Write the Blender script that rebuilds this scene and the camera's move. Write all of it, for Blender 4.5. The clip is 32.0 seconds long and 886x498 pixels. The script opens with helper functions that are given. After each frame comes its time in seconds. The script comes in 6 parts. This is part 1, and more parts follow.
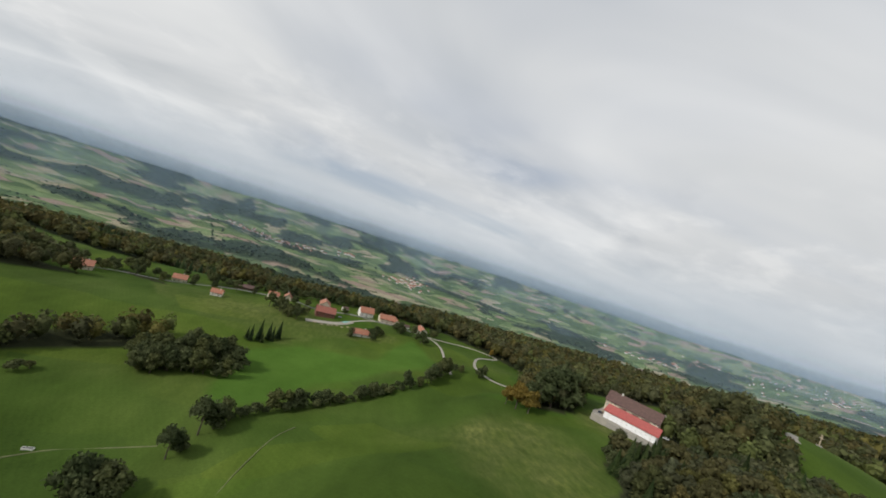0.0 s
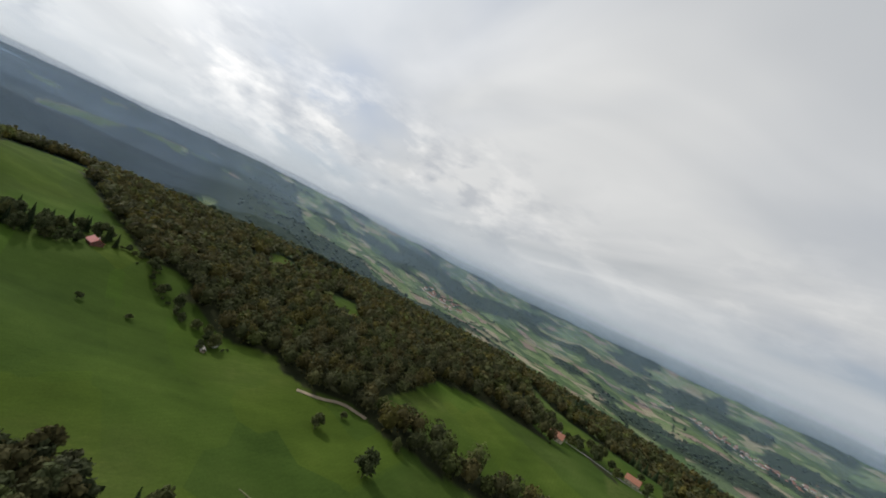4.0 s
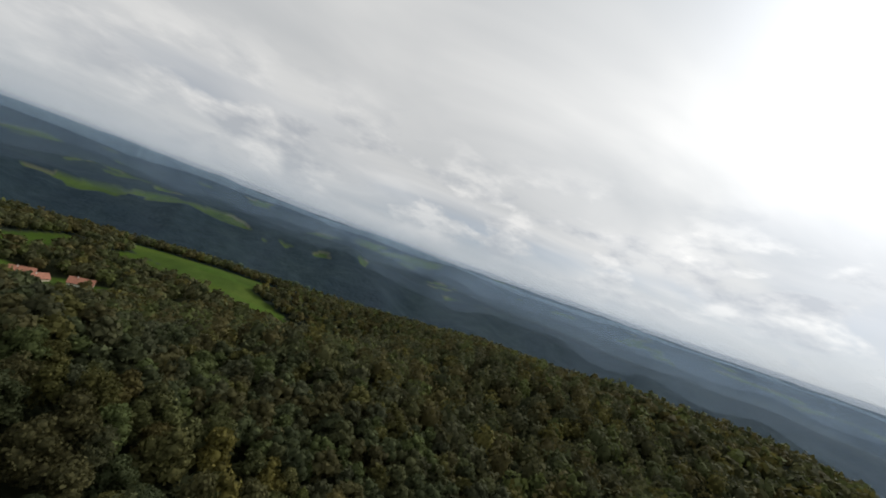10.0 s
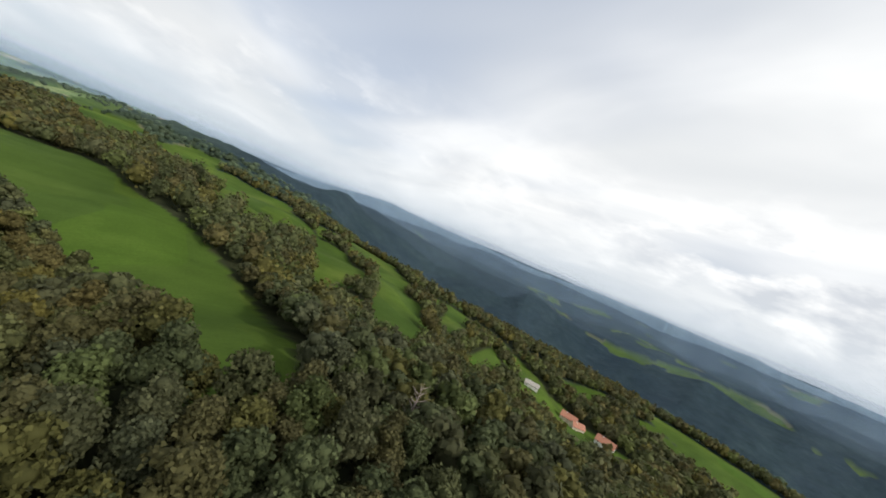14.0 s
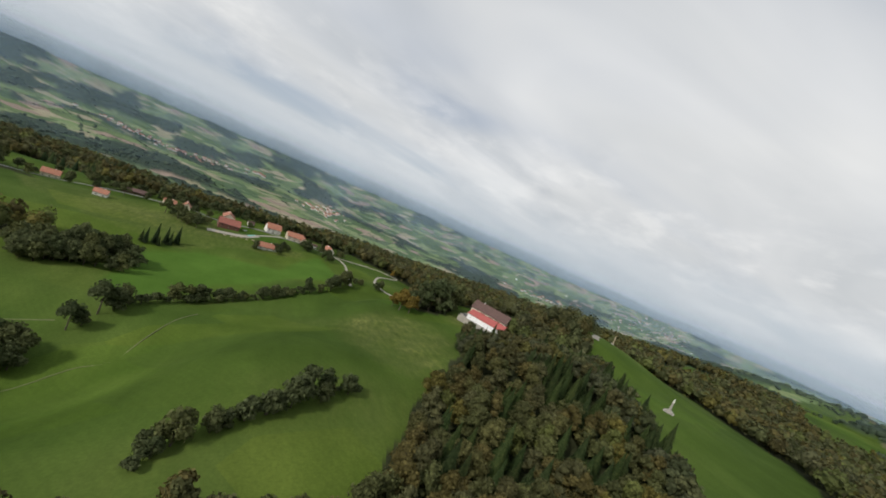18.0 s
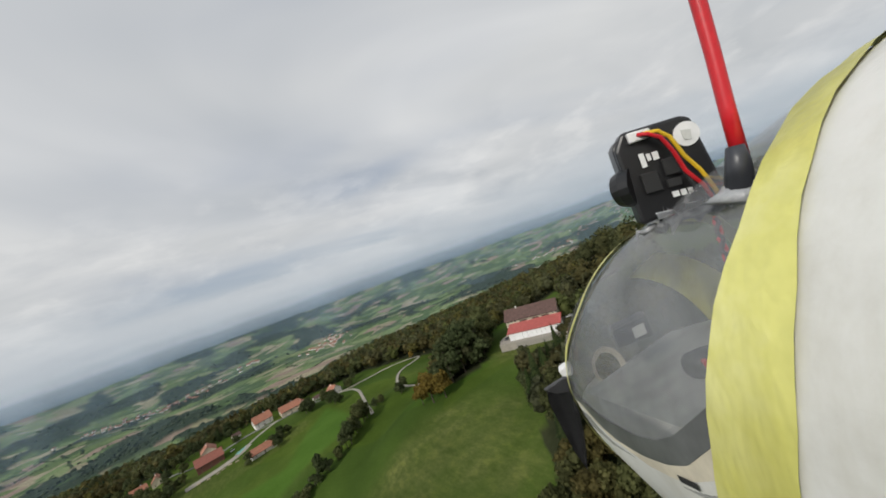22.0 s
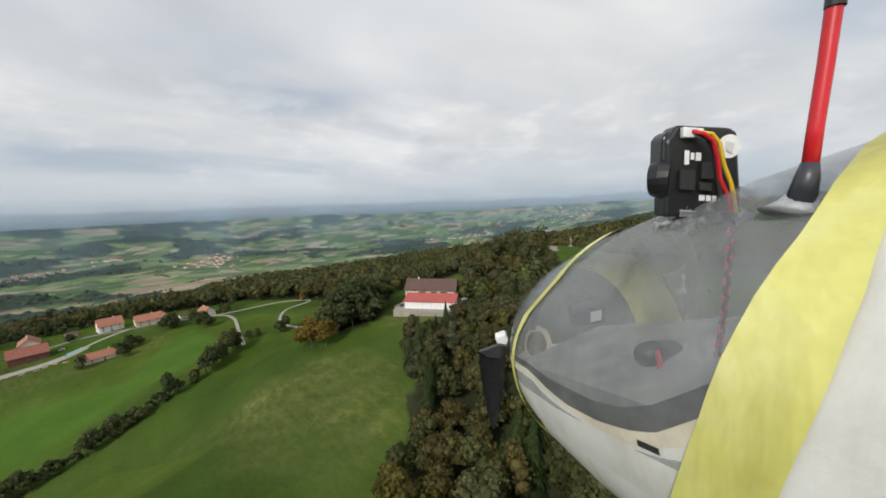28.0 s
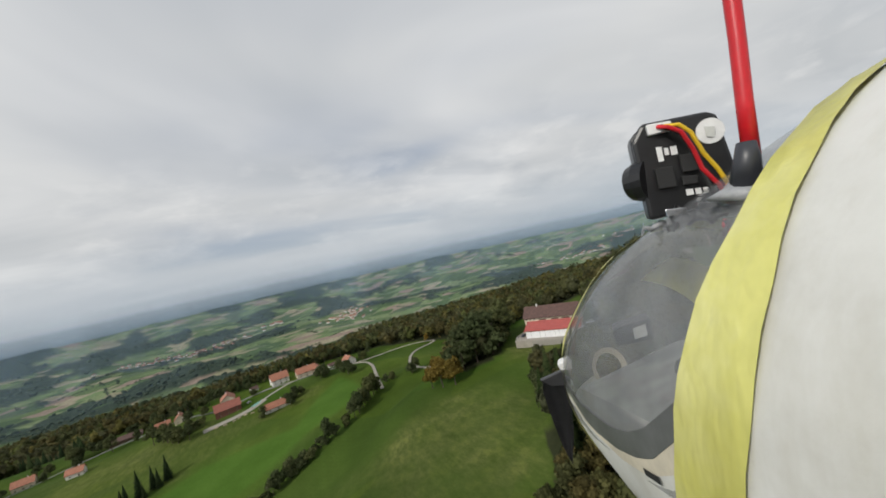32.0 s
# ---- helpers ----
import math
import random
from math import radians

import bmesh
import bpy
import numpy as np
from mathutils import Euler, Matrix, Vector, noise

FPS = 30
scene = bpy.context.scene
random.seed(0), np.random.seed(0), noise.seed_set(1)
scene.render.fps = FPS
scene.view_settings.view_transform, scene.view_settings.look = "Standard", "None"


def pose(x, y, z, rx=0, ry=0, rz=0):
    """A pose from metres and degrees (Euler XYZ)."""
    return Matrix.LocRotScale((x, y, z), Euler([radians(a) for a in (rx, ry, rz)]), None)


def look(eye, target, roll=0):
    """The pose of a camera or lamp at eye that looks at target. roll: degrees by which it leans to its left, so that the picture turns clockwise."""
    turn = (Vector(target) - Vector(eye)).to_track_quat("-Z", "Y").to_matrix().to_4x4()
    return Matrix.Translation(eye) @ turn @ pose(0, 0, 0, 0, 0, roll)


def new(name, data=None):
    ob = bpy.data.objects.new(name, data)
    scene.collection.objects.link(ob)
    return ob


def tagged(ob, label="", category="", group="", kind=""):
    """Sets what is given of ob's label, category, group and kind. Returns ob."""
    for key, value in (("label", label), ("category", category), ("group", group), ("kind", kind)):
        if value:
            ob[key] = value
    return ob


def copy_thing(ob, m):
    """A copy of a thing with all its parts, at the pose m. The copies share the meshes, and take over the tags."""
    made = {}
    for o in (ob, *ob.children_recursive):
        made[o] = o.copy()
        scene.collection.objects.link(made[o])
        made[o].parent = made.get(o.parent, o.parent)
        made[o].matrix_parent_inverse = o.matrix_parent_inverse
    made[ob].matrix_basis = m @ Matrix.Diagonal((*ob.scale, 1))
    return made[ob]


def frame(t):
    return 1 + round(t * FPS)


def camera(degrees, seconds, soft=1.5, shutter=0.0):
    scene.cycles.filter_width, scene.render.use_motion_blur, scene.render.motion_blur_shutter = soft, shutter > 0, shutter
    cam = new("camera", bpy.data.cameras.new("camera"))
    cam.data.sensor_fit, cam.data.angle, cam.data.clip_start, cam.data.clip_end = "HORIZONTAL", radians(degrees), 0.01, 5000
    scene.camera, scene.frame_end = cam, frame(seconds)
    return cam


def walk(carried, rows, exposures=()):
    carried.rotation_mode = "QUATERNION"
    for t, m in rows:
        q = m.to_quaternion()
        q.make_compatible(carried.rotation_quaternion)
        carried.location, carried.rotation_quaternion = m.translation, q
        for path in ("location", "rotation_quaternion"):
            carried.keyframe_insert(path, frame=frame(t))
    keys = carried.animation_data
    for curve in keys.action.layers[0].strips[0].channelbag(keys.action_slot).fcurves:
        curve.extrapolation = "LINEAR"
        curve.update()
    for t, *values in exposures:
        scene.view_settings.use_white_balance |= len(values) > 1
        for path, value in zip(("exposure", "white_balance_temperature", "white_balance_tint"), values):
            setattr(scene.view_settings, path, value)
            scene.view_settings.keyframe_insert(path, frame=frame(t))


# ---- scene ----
cam = camera(100.85, 32.0, soft=1.8)

# seconds, place, heading (to the left from +y), pitch, lean
PATH = [
    (0, -62.656, -30.175, 11.223, -11.41, -0.17, 18.28),
    (0.5, -62.423, -20.827, 9.676, -0.11, 2.27, 14.18),
    (1, -62.982, -12.871, 9.016, 10.66, 5.05, 17.43),
    (1.5, -64.614, -7.166, 9.128, 17.62, 6.36, 19.02),
    (2, -66.728, -2.888, 9.716, 24.30, 6.01, 16.89),
    (2.5, -69.151, 0.651, 10.503, 31.91, 4.24, 17.87),
    (4.5, -84.945, 4.732, 19.373, 67.03, -1.38, 26.62),
    (5, -89.620, 4.721, 19.661, 76.68, -4.11, 27.97),
    (5.5, -94.304, 4.277, 19.535, 87.03, -5.75, 27.06),
    (6, -98.991, 3.199, 19.232, 97.59, -6.88, 24.76),
    (6.5, -103.413, 1.283, 18.915, 107.72, -6.64, 21.45),
    (7, -107.451, -1.132, 18.659, 117.71, -5.76, 19.42),
    (7.5, -111.105, -3.971, 18.440, 128.27, -3.10, 20.63),
    (8, -114.197, -7.338, 18.277, 136.90, 0.30, 21.58),
    (8.5, -116.648, -11.219, 18.028, 146.57, 3.50, 19.72),
    (9, -118.312, -15.688, 17.641, 150.69, 4.48, 24.67),
    (9.5, -119.199, -20.814, 17.061, 155.78, 5.02, 23.96),
    (10, -119.440, -26.503, 16.260, 164.80, 2.31, 20.17),
    (10.5, -118.978, -32.504, 15.239, 172.53, -2.31, 13.67),
    (11, -118.045, -38.816, 14.260, 178.87, -5.90, 8.02),
    (11.5, -116.746, -45.601, 13.263, 184.30, -8.39, 17.39),
    (12, -115.049, -51.956, 12.434, 187.54, -10.49, 16.91),
    (12.5, -112.951, -58.684, 11.484, 201.74, -11.94, 19.36),
    (13, -109.296, -65.454, 10.183, 212.58, -9.02, 24.47),
    (13.5, -103.498, -72.047, 8.800, 223.12, -3.47, 23.41),
    (14, -96.694, -78.170, 7.713, 238.51, -2.28, 23.44),
    (14.5, -89.203, -82.822, 7.083, 252.24, -1.02, 23.67),
    (16.5, -66.087, -84.750, 11.415, 300.27, 4.72, 24.08),
    (17, -62.178, -82.538, 10.746, 313.42, 1.91, 22.16),
    (17.5, -58.885, -79.686, 10.184, 324.45, -1.93, 23.45),
    (18, -55.842, -75.910, 9.898, 333.46, -4.95, 24.28),
    (18.5, -52.991, -71.118, 9.239, 344.12, -5.83, 12.31),
    (19, -49.875, -66.063, 8.725, 358.10, -10.33, 0.80),
    (19.5, -46.000, -59.500, 7.600, 359.91, -13.82, -6.82),
    (20, -39.500, -51.000, 6.600, 354.54, -14.35, -19.06),
    (20.5, -30.000, -40.000, 5.800, 350.98, -10.08, -20.55),
    (21, -18.500, -26.500, 5.000, 341.06, -8.97, -18.71),
    (21.5, -7.000, -13.500, 4.400, 335.54, -5.00, -19.97),
    (22, 0.050, -6.036, 3.042, 332.32, 0.38, -19.84),
    (22.5, 0.018, -6.022, 3.025, 326.46, 3.95, -18.01),
    (23, -0.029, -5.959, 3.000, 314.29, 1.27, -4.10),
    (23.5, -0.061, -5.917, 2.973, 306.88, 5.33, -2.54),
    (24, -0.041, -5.972, 2.963, 316.26, 9.98, -6.12),
    (24.5, -0.037, -5.983, 2.923, 319.98, 11.65, 4.28),
    (25, -0.052, -5.952, 2.941, 313.71, 6.73, 5.89),
    (25.5, -0.035, -5.948, 3.005, 312.28, -1.60, -1.60),
    (27.5, 0.002, -5.981, 3.040, 319.91, -9.56, -1.97),
    (28, 0.002, -5.986, 3.031, 320.78, -7.36, -2.07),
    (28.5, 0.001, -5.998, 3.009, 323.19, -3.95, 0.74),
    (29, -0.003, -6.000, 2.994, 323.52, -0.65, 0.93),
    (29.5, -0.002, -6.003, 2.991, 324.07, 0.20, 0.78),
    (30, -0.002, -6.005, 2.989, 324.46, -0.35, 2.47),
    (30.5, 0.006, -6.008, 3.000, 325.53, -2.28, 1.53),
    (31, 0.009, -6.017, 2.994, 327.58, -2.24, 3.76),
    (31.5, 0.020, -6.023, 3.001, 329.48, -2.50, 1.68),
    (32, 0.059, -6.046, 3.028, 336.95, -0.35, -12.67),
]


def flown(x, y, z, heading, pitch, lean):
    return pose(x, y, z, 90 + pitch, 0, heading) @ pose(0, 0, 0, 0, 0, lean)


walk(cam, [(row[0], flown(*row[1:])) for row in PATH], exposures=[(0.0, -0.1), (2.0, -0.3), (5.0, -0.25), (6.0, -0.1), (7.5, -0.05), (9.0, -0.3), (10.0, -0.35), (11.0, -0.05), (13.0, 0.25), (14.0, 0.3), (17.0, -0.1), (19.0, 0.0), (22.0, -0.2), (23.0, -0.36), (24.0, -0.2), (25.0, -0.4), (28.0, 0.0), (30.0, -0.12), (32.0, -0.2)])

# ---- daylight: thin cloud, sun behind it ----
SUN_HEADING, SUN_HEIGHT = 112.0, 36.0
SUN_WAY = Vector((-math.sin(radians(SUN_HEADING)) * math.cos(radians(SUN_HEIGHT)), math.cos(radians(SUN_HEADING)) * math.cos(radians(SUN_HEIGHT)), math.sin(radians(SUN_HEIGHT))))
sun_data = bpy.data.lights.new("sun", "SUN")
sun_data.energy, sun_data.angle, sun_data.color = 2.6, radians(3.0), (1.0, 0.95, 0.86)
sun = new("sun", sun_data)
sun.matrix_world = look(SUN_WAY * 1000, (0, 0, 0))

world = bpy.data.worlds.new("sky")
scene.world = world
world.use_nodes = True
wt = world.node_tree
wt.nodes.clear()


def wnode(kind, **values):
    n = wt.nodes.new(kind)
    for key, v in values.items():
        n.inputs[key].default_value = v
    return n


def wmath(op, a, b=None):
    n = wt.nodes.new("ShaderNodeMath")
    n.operation = op
    for i, v in enumerate((a, b)):
        if v is None:
            continue
        if isinstance(v, (int, float)):
            n.inputs[i].default_value = v
        else:
            wt.links.new(v, n.inputs[i])
    return n.outputs[0]


def wramp(value, stops):
    n = wt.nodes.new("ShaderNodeValToRGB")
    n.color_ramp.elements[0].position, n.color_ramp.elements[0].color = stops[0][0], (*stops[0][1], 1)
    n.color_ramp.elements[1].position, n.color_ramp.elements[1].color = stops[-1][0], (*stops[-1][1], 1)
    for p, c in stops[1:-1]:
        n.color_ramp.elements.new(p).color = (*c, 1)
    wt.links.new(value, n.inputs[0])
    return n.outputs[0]


def wmix(fac, a, b):
    n = wt.nodes.new("ShaderNodeMix")
    n.data_type = "RGBA"
    wt.links.new(fac, n.inputs[0])
    wt.links.new(a, n.inputs[6])
    wt.links.new(b, n.inputs[7])
    return n.outputs[2]


sky = wt.nodes.new("ShaderNodeTexSky")
sky.sky_type, sky.sun_disc = "NISHITA", False
sky.sun_elevation, sky.sun_rotation = radians(SUN_HEIGHT), radians(-SUN_HEADING)
coord = wt.nodes.new("ShaderNodeTexCoord")
parts_of = wt.nodes.new("ShaderNodeSeparateXYZ")
wt.links.new(coord.outputs["Generated"], parts_of.inputs[0])
height = wmath("MAXIMUM", parts_of.outputs[2], 0.0)
# the cloud deck lies on a flat layer: divide by height
lift = wmath("ADD", height, 0.13)
flat = wt.nodes.new("ShaderNodeCombineXYZ")
wt.links.new(wmath("DIVIDE", parts_of.outputs[0], lift), flat.inputs[0])
wt.links.new(wmath("DIVIDE", parts_of.outputs[1], lift), flat.inputs[1])
flat.inputs[2].default_value = 0.35
stretch = wt.nodes.new("ShaderNodeMapping")
stretch.inputs["Rotation"].default_value = (0, 0, radians(35))
stretch.inputs["Scale"].default_value = (0.7, 1.1, 1)
wt.links.new(flat.outputs[0], stretch.inputs[0])


def cloud(scale, detail, rough, distort=0.4):
    n = wnode("ShaderNodeTexNoise", Scale=scale, Detail=detail, Roughness=rough, Distortion=distort)
    wt.links.new(stretch.outputs[0], n.inputs["Vector"])
    return n.outputs["Fac"]


veil = wramp(cloud(0.40, 3, 0.5), [(0.34, (0, 0, 0)), (0.46, (0.75, 0.75, 0.75)), (0.56, (1, 1, 1))])
grey = wramp(cloud(0.75, 4, 0.46, 0.9), [(0.30, (0.605, 0.63, 0.65)), (0.5, (0.72, 0.735, 0.745)), (0.70, (0.875, 0.88, 0.875))])
blue = wt.nodes.new("ShaderNodeVectorMath")
blue.operation = "SCALE"
blue.inputs["Scale"].default_value = 0.085
wt.links.new(sky.outputs[0], blue.inputs[0])
haze_blue = wt.nodes.new("ShaderNodeMix")
haze_blue.data_type = "RGBA"
haze_blue.inputs[0].default_value = 0.68
haze_blue.inputs[7].default_value = (0.47, 0.53, 0.64, 1)
wt.links.new(blue.outputs[0], haze_blue.inputs[6])
deck = wmix(veil, haze_blue.outputs[2], grey)
# heaped clouds low over the hills
heap_map = wt.nodes.new("ShaderNodeMapping")
heap_map.inputs["Scale"].default_value = (1.0, 1.0, 2.3)
wt.links.new(coord.outputs["Generated"], heap_map.inputs[0])
heap = wnode("ShaderNodeTexNoise", Scale=5.5, Detail=8, Roughness=0.55, Distortion=0.25)
wt.links.new(heap_map.outputs[0], heap.inputs["Vector"])
heap_tone = wnode("ShaderNodeTexNoise", Scale=9.0, Detail=6, Roughness=0.55)
wt.links.new(heap_map.outputs[0], heap_tone.inputs["Vector"])
heap_colour = wramp(heap_tone.outputs["Fac"], [(0.36, (0.53, 0.56, 0.605)), (0.5, (0.745, 0.76, 0.775)), (0.62, (0.99, 0.985, 0.97))])
low = wramp(height, [(0.015, (0, 0, 0)), (0.07, (0.95, 0.95, 0.95)), (0.20, (0.8, 0.8, 0.8)), (0.36, (0, 0, 0))])
southwest = wt.nodes.new("ShaderNodeVectorMath")
southwest.operation = "DOT_PRODUCT"
southwest.inputs[1].default_value = (-0.77, -0.64, 0)
wt.links.new(coord.outputs["Generated"], southwest.inputs[0])
low = wmath("MULTIPLY", low, wramp(southwest.outputs["Value"], [(0.0, (0.35, 0.35, 0.35)), (0.35, (1, 1, 1))]))
deck = wmix(wmath("MULTIPLY", wramp(heap.outputs["Fac"], [(0.46, (0, 0, 0)), (0.55, (0.95, 0.95, 0.95))]), low), deck, heap_colour)
rim = wt.nodes.new("ShaderNodeRGB")
rim.outputs[0].default_value = (0.55, 0.61, 0.665, 1)
deck = wmix(wramp(height, [(0.0, (0.95, 0.95, 0.95)), (0.05, (0.6, 0.6, 0.6)), (0.16, (0, 0, 0))]), deck, rim.outputs[0])
# the sun shines through the cloud and brightens it all round
near_sun = wt.nodes.new("ShaderNodeVectorMath")
near_sun.operation = "DOT_PRODUCT"
near_sun.inputs[1].default_value = SUN_WAY
wt.links.new(coord.outputs["Generated"], near_sun.inputs[0])
toward = wmath("MAXIMUM", near_sun.outputs["Value"], 0.0)
glow = wmath("ADD", wmath("MULTIPLY", wmath("POWER", toward, 5.0), 0.75), wmath("MULTIPLY", wmath("POWER", toward, 40.0), 1.6))
lit = wt.nodes.new("ShaderNodeVectorMath")
lit.operation = "SCALE"
wt.links.new(deck, lit.inputs[0])
wt.links.new(wmath("ADD", glow, 1.0), lit.inputs["Scale"])
back = wt.nodes.new("ShaderNodeBackground")
back.inputs["Strength"].default_value = 1.0
wt.links.new(lit.outputs[0], back.inputs["Color"])
wt.links.new(back.outputs[0], wt.nodes.new("ShaderNodeOutputWorld").inputs[0])


# ---- materials ----
class Mat:
    """A small builder of node materials."""

    def __init__(self, name, rough=0.7, metal=0.0, **values):
        self.m = bpy.data.materials.new(name)
        self.m.use_nodes = True
        self.t = self.m.node_tree
        self.b = self.t.nodes["Principled BSDF"]
        self.b.inputs["Roughness"].default_value, self.b.inputs["Metallic"].default_value = rough, metal
        for key, v in values.items():
            self.b.inputs[key.replace("_", " ")].default_value = v

    def node(self, kind, **values):
        n = self.t.nodes.new(kind)
        for key, v in values.items():
            n.inputs[key.replace("_", " ")].default_value = v
        return n

    def link(self, a, b):
        self.t.links.new(a, b)

    def where(self, kind="Object"):
        return self.node("ShaderNodeTexCoord").outputs[kind]

    def noise(self, scale, detail=4, rough=0.55, vector=None, stretch=None):
        n = self.node("ShaderNodeTexNoise", Scale=scale, Detail=detail, Roughness=rough)
        v = vector or self.where()
        if stretch:
            mp = self.node("ShaderNodeMapping", Scale=stretch)
            self.link(v, mp.inputs[0])
            v = mp.outputs[0]
        self.link(v, n.inputs["Vector"])
        return n.outputs["Fac"]

    def ramp(self, fac, *stops):
        n = self.node("ShaderNodeValToRGB")
        e = n.color_ramp.elements
        for i in (0, -1):
            e[i].position, e[i].color = stops[i][0], (*stops[i][1], 1)
        for p, c in stops[1:-1]:
            e.new(p).color = (*c, 1)
        self.link(fac, n.inputs[0])
        return n.outputs[0]

    def mix(self, fac, a, b, kind="MIX"):
        n = self.node("ShaderNodeMix")
        n.data_type, n.blend_type = "RGBA", kind
        for i, v in ((0, fac), (6, a), (7, b)):
            if isinstance(v, (int, float)):
                n.inputs[i].default_value = v
            elif isinstance(v, tuple):
                n.inputs[i].default_value = (*v, 1)
            else:
                self.link(v, n.inputs[i])
        return n.outputs[2]

    def attribute(self, name):
        n = self.node("ShaderNodeAttribute")
        n.attribute_name = name
        return n

    def colour(self, socket):
        self.link(socket, self.b.inputs["Base Color"])
        return self

    def bump(self, fac, strength, distance):
        n = self.node("ShaderNodeBump", Strength=strength, Distance=distance)
        self.link(fac, n.inputs["Height"])
        self.link(n.outputs[0], self.b.inputs["Normal"])
        return self


def plain(name, colour, rough=0.6, metal=0.0, vary=0.18, scale=3.0, relief=0.0, **values):
    """A surface of one colour with stains at two scales."""
    m = Mat(name, rough, metal, **values)
    dark = tuple(c * (1 - vary) for c in colour)
    pale = tuple(min(1, c * (1 + vary)) for c in colour)
    coarse = m.ramp(m.noise(scale, 5), (0.3, dark), (0.7, pale))
    fine = m.ramp(m.noise(scale * 9, 3), (0.3, (0.86, 0.86, 0.86)), (0.7, (1, 1, 1)))
    m.colour(m.mix(0.6, coarse, fine, "MULTIPLY"))
    if relief:
        m.bump(m.noise(scale * 6, 4), 0.5, relief)
    return m.m


# ground: grass, ploughed and mown fields, leaf litter under woods
gm = Mat("land", 0.95, Specular_IOR_Level=0.03)
cover = gm.attribute("cover")
split = gm.node("ShaderNodeSeparateColor")
gm.link(cover.outputs["Color"], split.inputs[0])
grass = gm.ramp(gm.noise(0.011, 5, 0.6), (0.30, (0.038, 0.066, 0.012)), (0.5, (0.055, 0.092, 0.017)), (0.72, (0.082, 0.121, 0.026)))
streak = gm.ramp(gm.noise(0.07, 6, 0.65, stretch=(1.0, 0.22, 1.0)), (0.3, (0.72, 0.74, 0.70)), (0.7, (1.12, 1.1, 1.05)))
tuft = gm.ramp(gm.noise(0.9, 5, 0.7), (0.3, (0.74, 0.76, 0.74)), (0.7, (1.14, 1.12, 1.1)))
grass = gm.mix(0.75, gm.mix(0.7, grass, streak, "MULTIPLY"), tuft, "MULTIPLY")
plots = gm.node("ShaderNodeTexVoronoi", Scale=0.0105, Randomness=0.8)
plots.distance = "CHEBYCHEV"
turned = gm.node("ShaderNodeMapping", Rotation=(0, 0, -0.35), Scale=(1.0, 1.7, 0.0))
gm.link(gm.where(), turned.inputs[0])
gm.link(turned.outputs[0], plots.inputs["Vector"])
plot = gm.node("ShaderNodeSeparateColor")
gm.link(plots.outputs["Color"], plot.inputs[0])
grass = gm.mix(0.8, grass, gm.ramp(plot.outputs[0], (0.0, (0.80, 0.84, 0.95)), (0.35, (1.0, 1.0, 1.0)), (0.7, (1.22, 1.12, 0.95)), (1.0, (0.92, 1.06, 0.9))), "MULTIPLY")
swath = gm.node("ShaderNodeTexWave", Scale=0.09, Distortion=2.5, Detail=3.0)
swath.inputs["Detail Scale"].default_value = 0.6
gm.link(turned.outputs[0], swath.inputs["Vector"])
grass = gm.mix(0.14, grass, gm.ramp(swath.outputs["Fac"], (0.2, (0.82, 0.84, 0.82)), (0.8, (1.1, 1.08, 1.05))), "MULTIPLY")
dry = gm.ramp(gm.noise(0.05, 5, 0.7), (0.35, (0.070, 0.092, 0.022)), (0.7, (0.118, 0.128, 0.044)))
dry = gm.mix(0.9, dry, gm.ramp(gm.noise(0.30, 6, 0.75, stretch=(1.0, 0.35, 1.0)), (0.36, (0.62, 0.68, 0.6)), (0.5, (1, 1, 1)), (0.64, (1.5, 1.38, 1.25))), "MULTIPLY")
grass = gm.mix(split.outputs[2], grass, dry)
# the freshly grown field between hedge and grove
sward = gm.attribute("sward").outputs["Fac"]
fresh = gm.ramp(gm.noise(0.035, 5, 0.6), (0.3, (0.050, 0.102, 0.015)), (0.7, (0.070, 0.132, 0.022)))
grass = gm.mix(sward, grass, gm.mix(0.6, fresh, tuft, "MULTIPLY"))
cells = gm.node("ShaderNodeTexVoronoi", Scale=0.0078, Randomness=0.85)
cells.distance = "CHEBYCHEV"
warp = gm.node("ShaderNodeMapping", Rotation=(0, 0, 0.5), Scale=(1.0, 1.45, 0.0))
gm.link(gm.where(), warp.inputs[0])
gm.link(warp.outputs[0], cells.inputs["Vector"])
tone = gm.node("ShaderNodeSeparateColor")
gm.link(cells.outputs["Color"], tone.inputs[0])
fields = gm.ramp(tone.outputs[0], (0.0, (0.066, 0.106, 0.040)), (0.20, (0.106, 0.152, 0.056)), (0.36, (0.176, 0.218, 0.094)), (0.50, (0.075, 0.120, 0.042)), (0.60, (0.240, 0.222, 0.135)), (0.70, (0.140, 0.196, 0.078)), (0.80, (0.255, 0.189, 0.147)), (0.86, (0.300, 0.262, 0.172)), (0.92, (0.095, 0.130, 0.065)))
fields.node.color_ramp.interpolation = "CONSTANT"
fields = gm.mix(0.5, fields, gm.ramp(gm.noise(0.02, 6, 0.6), (0.3, (0.7, 0.7, 0.7)), (0.7, (1.15, 1.15, 1.15))), "MULTIPLY")
litter = gm.ramp(gm.noise(0.06, 6, 0.65), (0.35, (0.020, 0.024, 0.012)), (0.65, (0.040, 0.045, 0.022)))
# distance haze painted into the far woods' colour as a blue-green tint
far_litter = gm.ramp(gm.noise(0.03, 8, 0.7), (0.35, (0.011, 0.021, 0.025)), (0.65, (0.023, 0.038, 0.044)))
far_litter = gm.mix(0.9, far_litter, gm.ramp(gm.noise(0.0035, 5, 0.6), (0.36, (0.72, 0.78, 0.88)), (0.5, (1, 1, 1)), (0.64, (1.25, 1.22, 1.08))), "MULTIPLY")
